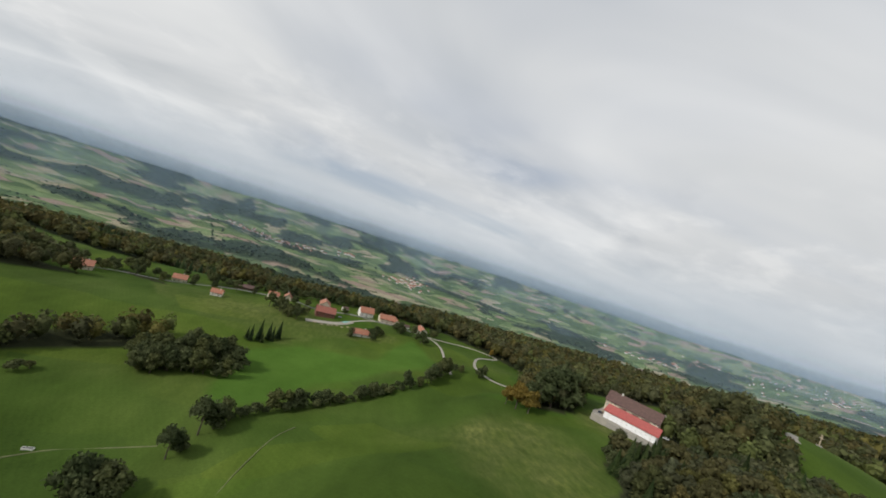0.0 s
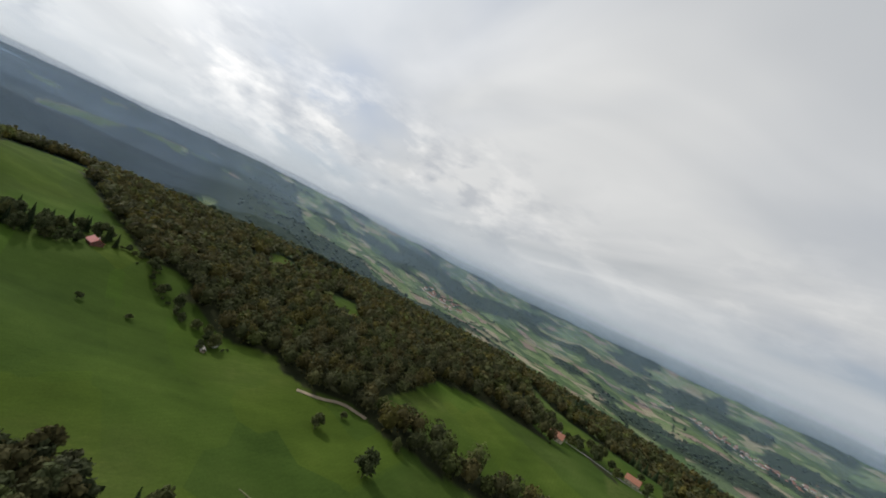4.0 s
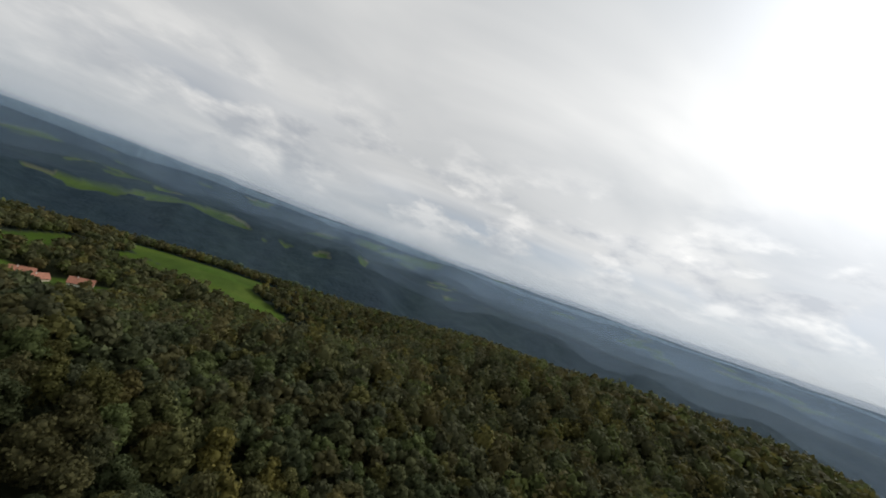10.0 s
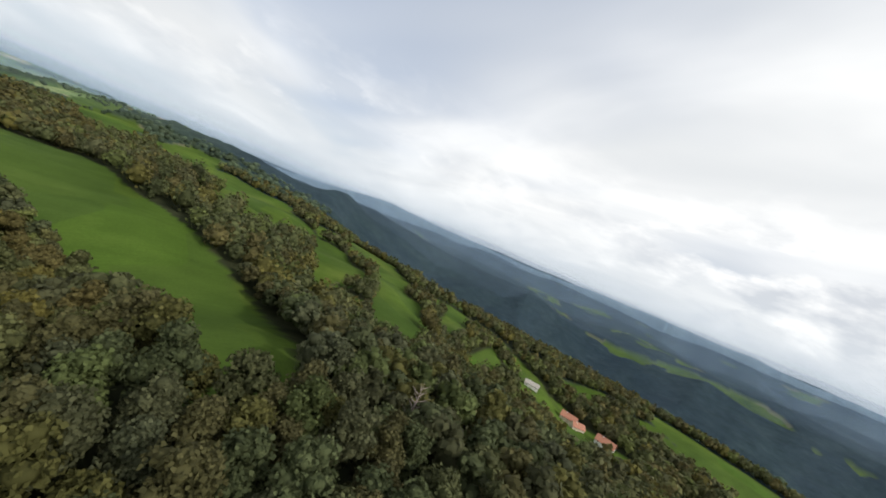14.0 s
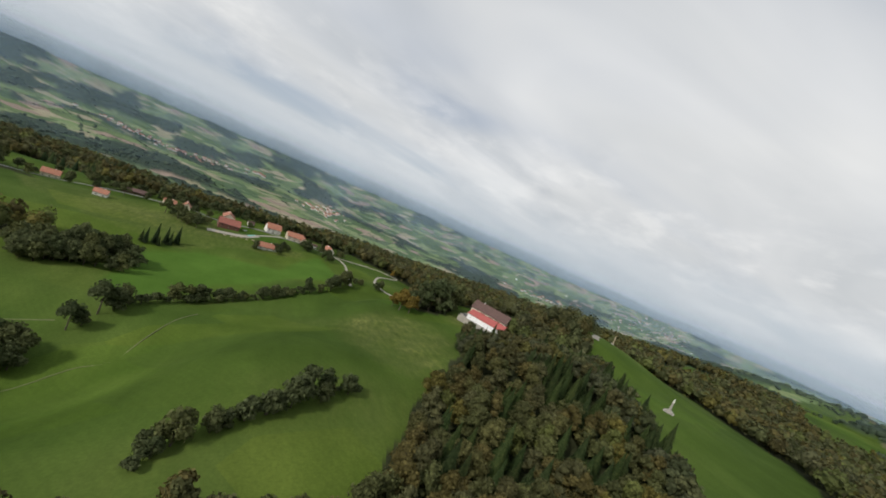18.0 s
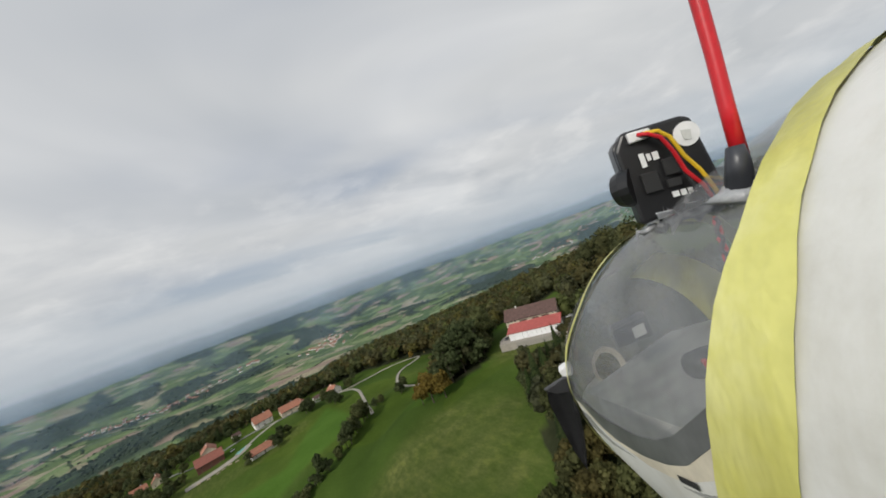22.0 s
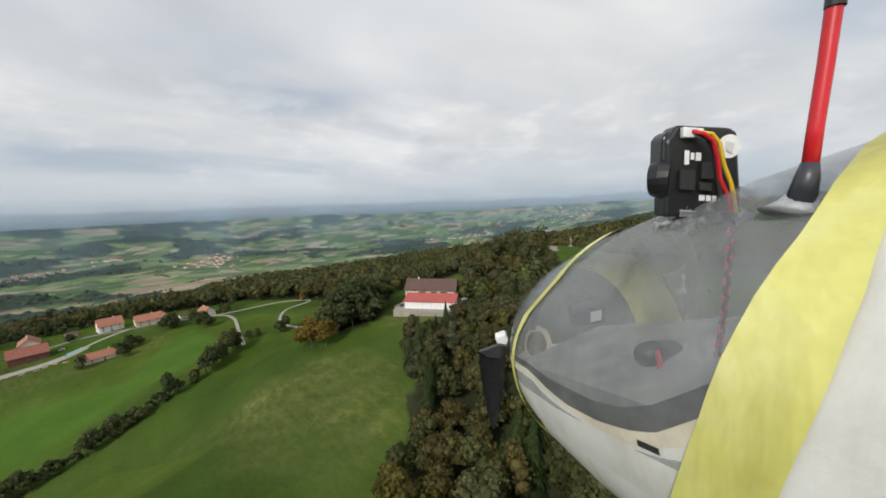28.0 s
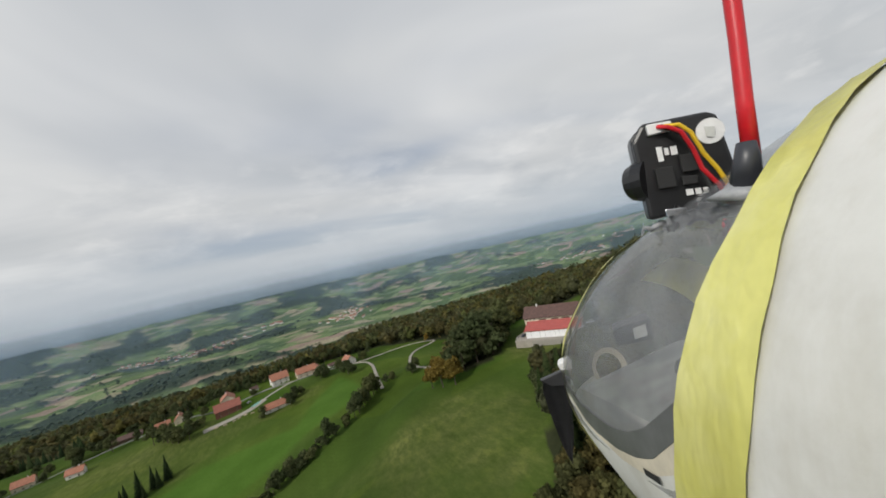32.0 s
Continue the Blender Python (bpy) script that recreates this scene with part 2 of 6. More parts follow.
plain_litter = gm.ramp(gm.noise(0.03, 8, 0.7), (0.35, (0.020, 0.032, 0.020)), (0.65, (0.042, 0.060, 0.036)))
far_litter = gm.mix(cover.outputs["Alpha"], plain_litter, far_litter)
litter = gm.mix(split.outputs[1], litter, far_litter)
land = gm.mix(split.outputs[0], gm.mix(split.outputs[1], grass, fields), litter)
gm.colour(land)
relief = gm.node("ShaderNodeBump", Strength=0.45, Distance=0.35)
gm.link(gm.noise(0.8, 5, 0.7), relief.inputs["Height"])
crowns = gm.node("ShaderNodeTexVoronoi", Scale=0.075)
gm.link(gm.where(), crowns.inputs["Vector"])
canopy_relief = gm.node("ShaderNodeBump", Distance=2.2)
canopy_relief.invert = True
gm.link(crowns.outputs["Distance"], canopy_relief.inputs["Height"])
far_wood = gm.node("ShaderNodeMath")
far_wood.operation = "MULTIPLY"
gm.link(split.outputs[0], far_wood.inputs[0])
gm.link(split.outputs[1], far_wood.inputs[1])
gm.link(far_wood.outputs[0], canopy_relief.inputs["Strength"])
gm.link(relief.outputs[0], canopy_relief.inputs["Normal"])
gm.link(canopy_relief.outputs[0], gm.b.inputs["Normal"])


def foliage(name, dark, mid, pale):
    """Leaves: each clump its own shade, each tree its own tint."""
    m = Mat(name, 0.75, Specular_IOR_Level=0.08)
    isle = m.node("ShaderNodeNewGeometry").outputs["Random Per Island"]
    leaf = m.ramp(isle, (0.0, dark), (0.55, mid), (1.0, pale))
    tree = m.ramp(m.node("ShaderNodeObjectInfo").outputs["Random"], (0.0, (0.72, 0.78, 0.75)), (0.5, (1, 1, 1)), (1.0, (1.25, 1.15, 0.95)))
    leaf = m.mix(1.0, leaf, m.mix(1.0, tree, m.attribute("tint").outputs["Color"], "MULTIPLY"), "MULTIPLY")
    m.colour(leaf)
    # light also passes through the leaves
    through_leaf = m.node("ShaderNodeBsdfTranslucent")
    m.link(leaf, through_leaf.inputs["Color"])
    both = m.node("ShaderNodeMixShader")
    both.inputs[0].default_value = 0.34
    m.link(m.b.outputs[0], both.inputs[1])
    m.link(through_leaf.outputs[0], both.inputs[2])
    m.link(both.outputs[0], m.t.nodes["Material Output"].inputs["Surface"])
    return m.m


LEAF = foliage("leaves", (0.050, 0.055, 0.030), (0.074, 0.081, 0.043), (0.106, 0.113, 0.061))
LEAF_GREEN = foliage("green_leaves", (0.050, 0.060, 0.026), (0.080, 0.096, 0.042), (0.120, 0.138, 0.062))
NEEDLE = foliage("needles", (0.018, 0.032, 0.014), (0.032, 0.052, 0.022), (0.054, 0.076, 0.033))
AUTUMN = foliage("autumn_leaves", (0.12, 0.088, 0.022), (0.19, 0.132, 0.030), (0.25, 0.180, 0.045))
BARK = plain("bark", (0.085, 0.066, 0.05), 0.9, vary=0.35, scale=1.2, relief=0.03)
DEADWOOD = plain("bleached_wood", (0.21, 0.17, 0.145), 0.85, vary=0.2, scale=1.0)
ROOF_RED = plain("red_clay_tiles", (0.33, 0.140, 0.085), 0.75, vary=0.28, scale=0.9)
ROOF_DARK = plain("brown_weathered_tiles", (0.105, 0.06, 0.05), 0.8, vary=0.3, scale=0.7)
ROOF_SHEET = plain("red_painted_sheet", (0.40, 0.085, 0.07), 0.45, vary=0.16, scale=0.5)
ROOF_BARN = plain("faded_red_tiles", (0.25, 0.085, 0.06), 0.75, vary=0.25, scale=0.8)
RENDER_WHITE = plain("white_lime_render", (0.72, 0.70, 0.65), 0.85, vary=0.10, scale=0.8)
RENDER_CREAM = plain("cream_render", (0.62, 0.54, 0.42), 0.85, vary=0.12, scale=0.8)
STONE = plain("grey_stone", (0.30, 0.28, 0.25), 0.85, vary=0.25, scale=0.9, relief=0.02)
PLANK = plain("dark_planks", (0.10, 0.065, 0.045), 0.8, vary=0.3, scale=1.5)
PLANK_RED = plain("red_brown_planks", (0.17, 0.07, 0.05), 0.8, vary=0.25, scale=1.5)
PANE = plain("window_pane", (0.03, 0.035, 0.045), 0.12, vary=0.2, scale=2)
GRAVEL = plain("pale_gravel", (0.30, 0.275, 0.235), 0.95, vary=0.2, scale=0.25)
ASPHALT = plain("worn_asphalt", (0.17, 0.165, 0.16), 0.9, vary=0.15, scale=0.2)
TARP = plain("white_tarpaulin", (0.80, 0.80, 0.80), 0.5, vary=0.06, scale=0.6)
TURQUOISE = plain("turquoise_cover", (0.20, 0.46, 0.40), 0.45, vary=0.12, scale=0.8)
WORN_GRASS = plain("worn_grass", (0.115, 0.120, 0.050), 0.95, vary=0.25, scale=0.3)
EARTH = plain("bare_earth", (0.27, 0.22, 0.15), 0.95, vary=0.25, scale=0.15)
WOOD_PALE = plain("pale_timber", (0.42, 0.34, 0.24), 0.8, vary=0.2, scale=2)
CAR_WHITE = plain("white_car_paint", (0.75, 0.75, 0.75), 0.3, vary=0.04)
RUBBER = plain("black_rubber", (0.02, 0.02, 0.02), 0.8, vary=0.1)


# ---- helpers of this scene ----
def mesh(name, verts, faces, material, smooth=False):
    me = bpy.data.meshes.new(name)
    me.from_pydata([tuple(v) for v in verts], [], [tuple(q) for q in faces])
    me.materials.append(material)
    if smooth:
        me.polygons.foreach_set("use_smooth", [True] * len(me.polygons))
    me.update()
    return me


def part(name, bm, material, parent=None, label="", smooth=False):
    """One mesh object under a thing or part; bm is a bmesh or a ready mesh."""
    if isinstance(bm, bmesh.types.BMesh):
        me = bpy.data.meshes.new(name)
        bm.to_mesh(me)
        bm.free()
        me.materials.append(material)
        if smooth:
            me.polygons.foreach_set("use_smooth", [True] * len(me.polygons))
    else:
        me = bm
    ob = new(name, me)
    ob.parent = parent
    if label:
        tagged(ob, label)
    return ob


def thing(name, label, category, m, group="", kind=""):
    ob = new(name)
    ob.matrix_world = m
    ob.empty_display_size = 0.2
    return tagged(ob, label, category, group, kind)


def box(bm, x0, x1, y0, y1, z0, z1, bevel=0.0):
    made = bmesh.ops.create_cube(bm, size=1.0)["verts"]
    for v in made:
        v.co = Vector((x0 + (v.co.x + 0.5) * (x1 - x0), y0 + (v.co.y + 0.5) * (y1 - y0), z0 + (v.co.z + 0.5) * (z1 - z0)))
    if bevel:
        edges = list({e for v in made for e in v.link_edges})
        bmesh.ops.bevel(bm, geom=edges, offset=bevel, segments=2, affect="EDGES", profile=0.5)
    return bm


def boxes(*all_of, bevel=0.0):
    bm = bmesh.new()
    for b in all_of:
        box(bm, *b, bevel=bevel)
    return bm


def tube(points, radii, sides=8):
    """A bmesh tube along points."""
    bm = bmesh.new()
    rings = []
    for i, (p, r) in enumerate(zip(points, radii)):
        p = Vector(p)
        a = Vector(points[max(i - 1, 0)])
        b = Vector(points[min(i + 1, len(points) - 1)])
        q = (b - a).to_track_quat("Z", "Y")
        rings.append([bm.verts.new(p + q @ Vector((r * math.cos(2 * math.pi * k / sides), r * math.sin(2 * math.pi * k / sides), 0))) for k in range(sides)])
    for a, b in zip(rings, rings[1:]):
        for k in range(sides):
            bm.faces.new((a[k], a[(k + 1) % sides], b[(k + 1) % sides], b[k]))
    bm.faces.new(rings[0][::-1])
    bm.faces.new(rings[-1])
    return bm


# ---- the lie of the land ----
HILLS = [
    (-231, 500, -136), (-372, 469, -142), (-288, -181, -80), (125, 80, -48), (225, 63, -50), (-130, -30, -86), (476, -292, -94), (832, -158, -76), (-18, -454, -118), (-140, -230, -68),
    (800, 250, -60), (67, 211, -82), (-84, 440, -116), (98, 194, -75), (-212, 446, -127), (-29, -129, -45), (524, -235, -86), (222, -223, -85), (574, -145, -67), (314, -66, -42),
    (-336, 419, -129), (45, 464, -113), (277, -366, -101), (253, -413, -105), (329, -255, -81), (-208, 277, -134), (-126, 290, -132), (184, -532, -158), (130, -534, -151), (230, -496, -138),
    (45, 305, -104), (6, 256, -104), (-22, 241, -117), (-53, 249, -123), (-78, 247, -131), (-33, 466, -108), (-3, 464, -109), (-282, 523, -141), (-501, -60, -100), (269, 185, -38),
    (148, 422, -106), (-3, 69, -74), (-41, 390, -118), (188, -52, -51), (-19, -96, -38), (1, 61, -76), (-400, 47, -126), (-412, -43, -114), (-408, -10, -124), (-250, -32, -108),
    (-493, -120, -99), (-131, 122, -135), (-126, 333, -130), (-248, 132, -115), (-301, 119, -123), (56, 358, -107), (-178, 163, -138), (81, 308, -97), (117, 164, -66), (-354, -86, -101),
    (132, 197, -68), (142, 190, -66), (-232, 222, -134),
]
# wooded heights and slopes further out
KNOLLS = [(-455, 395, -108), (-400, 415, -126), (-520, 350, -118), (-480, -330, -56), (-640, -300, -58), (-820, -255, -78), (-330, -330, -60), (-500, -565, -100), (-780, -1000, -165), (-540, -1500, -300), (-120, -620, -190), (95, -395, -136), (180, -432, -137), (20, -480, -140), (734, -1069, -240), (753, -708, -200), (0, 640, -140), (-320, 690, -180), (200, 700, -160), (-100, 820, -225)]
RINGS = [600, 1000, 1250, 1500, 1850, 2000, 2500, 3000, 3400, 3800, 4200, 4600, 4900]


def ground_height(x, y):
    x, y = np.asarray(x, float), np.asarray(y, float)
    total, weight = 0, 0
    for hx, hy, hz in HILLS + KNOLLS:
        w = 1 / ((x - hx) ** 2 + (y - hy) ** 2 + 900.0) ** 1.6
        total, weight = total + w * hz, weight + w
    near = total / weight
    r, a = np.hypot(x, y), np.arctan2(y, x)
    north = np.interp(r, RINGS, [-150, -250, -290, -330, -351, -360, -365, -350, -315, -255, -180, -95, -30])
    south = np.interp(r, RINGS, [-150, -250, -308, -245, -150, -135, -128, -110, -75, -25, 25, 65, 75])
    west = np.interp(r, RINGS, [-100, -130, -190, -225, -170, -150, -125, -85, -30, 30, 75, 100, 105])
    east = np.interp(r, RINGS, [-50, -30, -20, -10, -31, -40, -90, -120, -120, -100, -70, -40, 0])
    wn, ws = np.clip(np.sin(a), 0, 1) ** 1.5 + 1e-4, np.clip(-np.sin(a), 0, 1) ** 1.5
    ww, we = np.clip(np.cos(a - radians(195)), 0, 1) ** 4, 1.2 * np.clip(np.cos(a - radians(5)), 0, 1) ** 12
    far = (wn * north + ws * south + ww * west + we * east) / (wn + ws + ww + we)
    t = np.clip((r - 650) / 850, 0, 1)
    t = t * t * (3 - 2 * t)
    roll = np.clip((r - 900) / 900, 0, 1) * (14 * np.sin(x / 310 + 1.3 * np.sin(y / 420)) * np.cos(y / 270 + 0.8) + 8 * np.sin(x / 140 + y / 190))
    # spurs and side valleys on the mountain across the southern valley
    spur = 1.3 - np.abs(2 * value_noise(1700 * a, 0.4 * r, 330, 71) - 1) * 1.5 - 0.5 * value_noise(x, y, 150, 72)
    band = np.clip((r - 1150) / 300, 0, 1) * np.clip((2350 - r) / 600, 0, 1) * np.clip(-np.sin(a) * 3, 0, 1)
    crest = np.clip((r - 1800) / 300, 0, 1) * np.clip((4300 - r) / 800, 0, 1) * np.clip(-np.sin(a) * 3, 0, 1) * (value_noise(x, y, 520, 75) + 0.5 * value_noise(x, y, 210, 76) - 0.75)
    return near * (1 - t) + far * t + roll * np.clip((4800 - r) / 900, 0.25, 1) + 55 * spur * band + 60 * crest


def z_at(x, y):
    return float(ground_height(x, y))


def inside(poly, x, y):
    x, y = np.asarray(x, float), np.asarray(y, float)
    hit = np.zeros(x.shape, bool)
    for (ax, ay), (bx, by) in zip(poly, poly[1:] + poly[:1]):
        cross = (ay > y) != (by > y)
        hit ^= cross & (x < (bx - ax) * (y - ay) / (by - ay + 1e-9) + ax)
    return hit


def value_noise(x, y, size, seed):
    """Smooth noise from 0 to 1 on the plan."""
    g = np.random.RandomState(seed).rand(64, 64)
    u, v = np.asarray(x) / size + 900, np.asarray(y) / size + 900
    i, j = np.floor(u).astype(int), np.floor(v).astype(int)
    fu, fv = u - i, v - j
    fu, fv = fu * fu * (3 - 2 * fu), fv * fv * (3 - 2 * fv)
    at = lambda a, b: g[a % 64, b % 64]
    return (at(i, j) * (1 - fu) + at(i + 1, j) * fu) * (1 - fv) + (at(i, j + 1) * (1 - fu) + at(i + 1, j + 1) * fu) * fv


WOOD_RIDGE = [(222, 234), (176, 194), (150, 160), (101, 140), (74, 108), (46, 70), (16, 40), (-5, 13), (-20, -8), (-120, 5), (-205, 12), (-240, -12), (-252, -38), (-275, -57), (-304, -80), (-342, -98), (-401, -107), (-480, -150), (-644, -191), (-900, -260), (-900, -520), (-300, -480), (60, -420), (160, -250), (205, -145), (400, -210), (616, -85), (930, 90), (700, 260), (400, 330)]
MEADOW_RIDGE = [(300, 215), (265, 190), (190, 88), (153, 18), (109, -24), (66, -48), (22, -62), (-8, -74), (-22, -84), (-28, -97), (-18, -110), (6, -112), (40, -113), (72, -112), (110, -107), (160, -78), (226, -37), (353, 36), (420, 140), (380, 230)]
WOOD_WEST = [(-373, 96), (-345, 118), (-338, 147), (-365, 207), (-410, 280), (-395, 325), (-356, 378), (-317, 405), (-279, 409), (-256, 425), (-272, 462), (-330, 476), (-420, 480), (-520, 520), (-900, 600), (-950, -100), (-763, -144), (-585, -52), (-477, -16), (-463, 30), (-416, 55), (-400, 95)]
WEST_ROW = [(-338, 147), (-296, 163), (-268, 200), (-243, 245), (-222, 266), (-190, 284), (-184, 300), (-205, 318), (-240, 290), (-285, 232), (-318, 188), (-345, 165)]
WOOD_NORTH = [(-600, 560), (-420, 535), (-250, 605), (-120, 545), (0, 525), (90, 505), (130, 440), (200, 330), (230, 250), (400, 330), (700, 300), (1000, 500), (900, 900), (300, 950), (-300, 900), (-700, 800)]
COPSE = [(84, 226), (88, 206), (100, 201), (111, 202), (126, 216), (147, 246), (190, 318), (140, 340), (110, 288)]
WOOD_EAST = [(250, -200), (420, -260), (640, -215), (900, -60), (920, -100), (640, -262), (430, -300), (230, -230)]
WOOD_SOUTH = [(150, -262), (400, -345), (560, -335), (800, -200), (1200, -400), (900, -900), (300, -800), (100, -700), (-300, -600), (60, -430)]

WOOD_SOUTHWEST = [(-900, -520), (-300, -480), (60, -420), (60, -440), (-290, -610), (0, -760), (-100, -900), (-900, -950)]

# small meadows let into the woods, and pastures on the far shelves
CLEARINGS = [
    [(753, 115), (868, 86), (1025, 112), (1124, 129), (1161, 204), (876, 193), (759, 160)],
    [(796, 49), (855, -19), (1002, -65), (1080, -64), (1127, 29), (981, 89), (888, 75)],
    [(260, -97), (285, -132), (470, -181), (530, -190), (640, -75), (420, -60), (313, -55), (278, -67)],
    [(545, -148), (575, -190), (641, -211), (782, -197), (946, -74), (912, -24), (829, -28)],
    [(253, -196), (281, -230), (351, -260), (504, -275), (536, -245), (497, -209), (379, -190), (267, -175)],
    [(560, -232), (545, -268), (590, -300), (690, -280), (640, -238)],
    [(176, -147), (192, -176), (210, -188), (250, -200), (262, -180), (215, -150)],
    [(215, -255), (269, -309), (325, -344), (351, -352), (341, -282), (291, -256), (239, -243)],
    [(205, -305), (239, -348), (263, -381), (322, -430), (365, -418), (314, -365), (267, -337)],
    [(60, -172), (78, -197), (149, -245), (165, -245), (190, -229), (190, -212), (134, -187), (100, -178)],
    [(175, -330), (180, -362), (195, -387), (231, -425), (262, -430), (238, -392), (197, -325)],
    [(372, -384), (430, -380), (440, -475), (412, -497), (346, -515), (336, -450)],
    [(95, -552), (215, -555), (255, -505), (228, -452), (160, -430), (105, -430), (70, -480)],
    [(282, -601), (260, -712), (209, -709), (236, -596)],
    [(37, -594), (-21, -687), (-51, -687), (-9, -599)],
    [(330, -560), (365, -605), (341, -640), (305, -600)],
    [(104, -360), (38, -402), (36, -374)],
    [(833, 221), (1092, 125), (1198, 169), (1029, 244)],
]
SHELVES = [
    [(1388, -1534), (1157, -1430), (1063, -1380), (1050, -1560), (1101, -1685), (1390, -1950)],
    [(910, -1530), (611, -1640), (330, -1720), (240, -1740), (310, -1835), (611, -1740), (780, -1670)],
    [(1063, -1960), (800, -1850), (760, -1930), (933, -2092), (1300, -2350)],
    [(814, -1985), (585, -1763), (456, -1714), (440, -1780), (600, -1900)],
    [(194, -1640), (55, -1665), (-105, -1650), (-90, -1780), (55, -1765)],
    [(-170, -1650), (-260, -1690), (-290, -1840), (-170, -1760)],
    [(-660, -2040), (-806, -2060), (-1000, -2500), (-690, -2210)],
    [(-700, -1760), (-790, -1770), (-800, -1850), (-700, -1860)],
    [(-900, -1800), (-980, -1810), (-980, -1900), (-890, -1890)],
    [(2264, -2152), (1718, -2787), (1500, -2650), (1668, -1993)],
    [(452, -2491), (34, -3031), (-254, -3168), (350, -2409)],
    [(-420, -1130), (-520, -1110), (-600, -1180), (-480, -1230)],
    [(-600, -700), (-690, -700), (-710, -770), (-610, -790)],
]


def wooded(x, y):
    """How much of the place is wood, 0 to 1."""
    # the wood's edge juts in and out
    jx, jy = x + 15 * (value_noise(x, y, 19, 41) - 0.5), y + 15 * (value_noise(x, y, 19, 42) - 0.5)
    w = (inside(WOOD_RIDGE, jx, jy) & ~inside(MEADOW_RIDGE, x, y)) | inside(COPSE, x, y) | inside(WEST_ROW, x, y) | inside(WOOD_EAST, x, y)
    w |= inside(WOOD_SOUTHWEST, x, y)
    w |= inside(WOOD_WEST, x, y) & (value_noise(x, y, 70, 3) > 0.2)
    w |= inside(WOOD_NORTH, x, y) & (value_noise(x, y, 90, 4) > 0.22)
    w |= inside(WOOD_SOUTH, x, y) & (value_noise(x, y, 85, 5) > 0.30)
    r, a = np.hypot(x, y), np.degrees(np.arctan2(y, x))
    mix = 0.55 * value_noise(x, y, 330, 6) + 0.3 * value_noise(x, y, 150, 7) + 0.15 * value_noise(x, y, 70, 8)
    bend = a + 16 * (value_noise(x, y, 420, 14) - 0.5) + 7 * (value_noise(x, y, 130, 15) - 0.5)
    upland = (bend < 4) | (bend > 172)
    mix = mix + 0.28 * np.exp(-((x + 800) / 420) ** 2 - ((y - 2250) / 260) ** 2) + 0.22 * np.exp(-((x + 2900) / 700) ** 2 - ((y - 2300) / 420) ** 2) + 0.2 * np.exp(-((x + 1500) / 600) ** 2 - ((y - 3500) / 250) ** 2) - 0.3 * np.exp(-((x + 1250) / 480) ** 2 - ((y - 1750) / 190) ** 2)
    line = np.where(upland, np.where(r > 2450, 0.27, 0.14), 0.60) - np.where(~upland & (r > 3300), 0.03, 0) - np.where(~upland & (r < 1600), 0.13, 0)
    open_land = np.zeros(np.shape(x), bool)
    for poly in CLEARINGS:
        open_land |= inside(poly, x, y)
    for poly in SHELVES:
        open_land |= inside(poly, x, y) & (mix < 0.58) & (value_noise(x, y, 78, 77) > 0.30)
    return np.where(r > 850, mix > line, w) & ~open_land


# one sheet of ground to the horizon
az = np.linspace(0, 2 * math.pi, 721)[:-1]
radius = np.concatenate([np.linspace(0, 640, 108)[1:], 640 * (4920 / 640) ** np.linspace(0, 1, 150)[1:]])
gx, gy = (radius[:, None] * np.cos(az)).ravel(), (radius[:, None] * np.sin(az)).ravel()
gx, gy = np.r_[0, gx], np.r_[0, gy]
gz = ground_height(gx, gy) + 0.9 * (value_noise(gx, gy, 23, 11) - 0.5)
paint = np.ones((len(gx), 4), np.float32)
paint[:, 0] = wooded(gx, gy)
# closed canopy of the mountain woods, uneven as tree crowns are
gz += paint[:, 0] * np.clip((np.hypot(gx, gy) - 1000) / 300, 0, 1) * (4 + 11 * np.clip((2300 - np.hypot(gx, gy)) / 700, 0, 1) * value_noise(gx, gy, 47, 16) + 9 * value_noise(gx, gy, 110, 18))
n_az, n_r = len(az), len(radius)
quads = [(1 + i * n_az + k, 1 + (i + 1) * n_az + k, 1 + (i + 1) * n_az + (k + 1) % n_az, 1 + i * n_az + (k + 1) % n_az) for i in range(n_r - 1) for k in range(n_az)]
quads += [(0, 1 + k, 1 + (k + 1) % n_az) for k in range(n_az)]
ground_mesh = mesh("ground", np.stack([gx, gy, gz], 1).tolist(), quads, gm.m, smooth=True)
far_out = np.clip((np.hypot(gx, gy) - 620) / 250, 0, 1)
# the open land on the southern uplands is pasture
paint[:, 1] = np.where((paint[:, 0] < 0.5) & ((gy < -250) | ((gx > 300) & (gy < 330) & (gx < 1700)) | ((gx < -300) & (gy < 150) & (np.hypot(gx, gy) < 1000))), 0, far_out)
PASTURE = [(-280, 440), (-230, 500), (-140, 490), (-60, 424), (10, 412), (0, 392), (-60, 375), (-112, 345), (-190, 362), (-250, 400)]
FRESH = [(40, 335), (28, 420), (1, 371), (-20, 321), (-94, 346), (-137, 316), (-133, 236), (-123, 203), (-91, 231), (-68, 269), (-33, 278), (-10, 295), (25, 305)]
DRY_SLOPE = [(55, 205), (32, 189), (20, 169), (7, 120), (27, 103), (52, 84), (71, 101), (86, 128), (84, 166), (74, 193)]
SCUFFED = [(124, 208), (112, 190), (122, 160), (144, 172), (138, 196)]


def soft_inside(poly, x, y, blur=7.0):
    """1 inside, 0 outside, with an uneven soft edge."""
    around = [(0, 0), (blur, 0), (-blur, 0), (0, blur), (0, -blur), (blur * 0.7, blur * 0.7), (-blur * 0.7, -blur * 0.7), (blur * 0.7, -blur * 0.7), (-blur * 0.7, blur * 0.7)]
    return sum(inside(poly, x + u, y + v).astype(float) for u, v in around) / len(around)


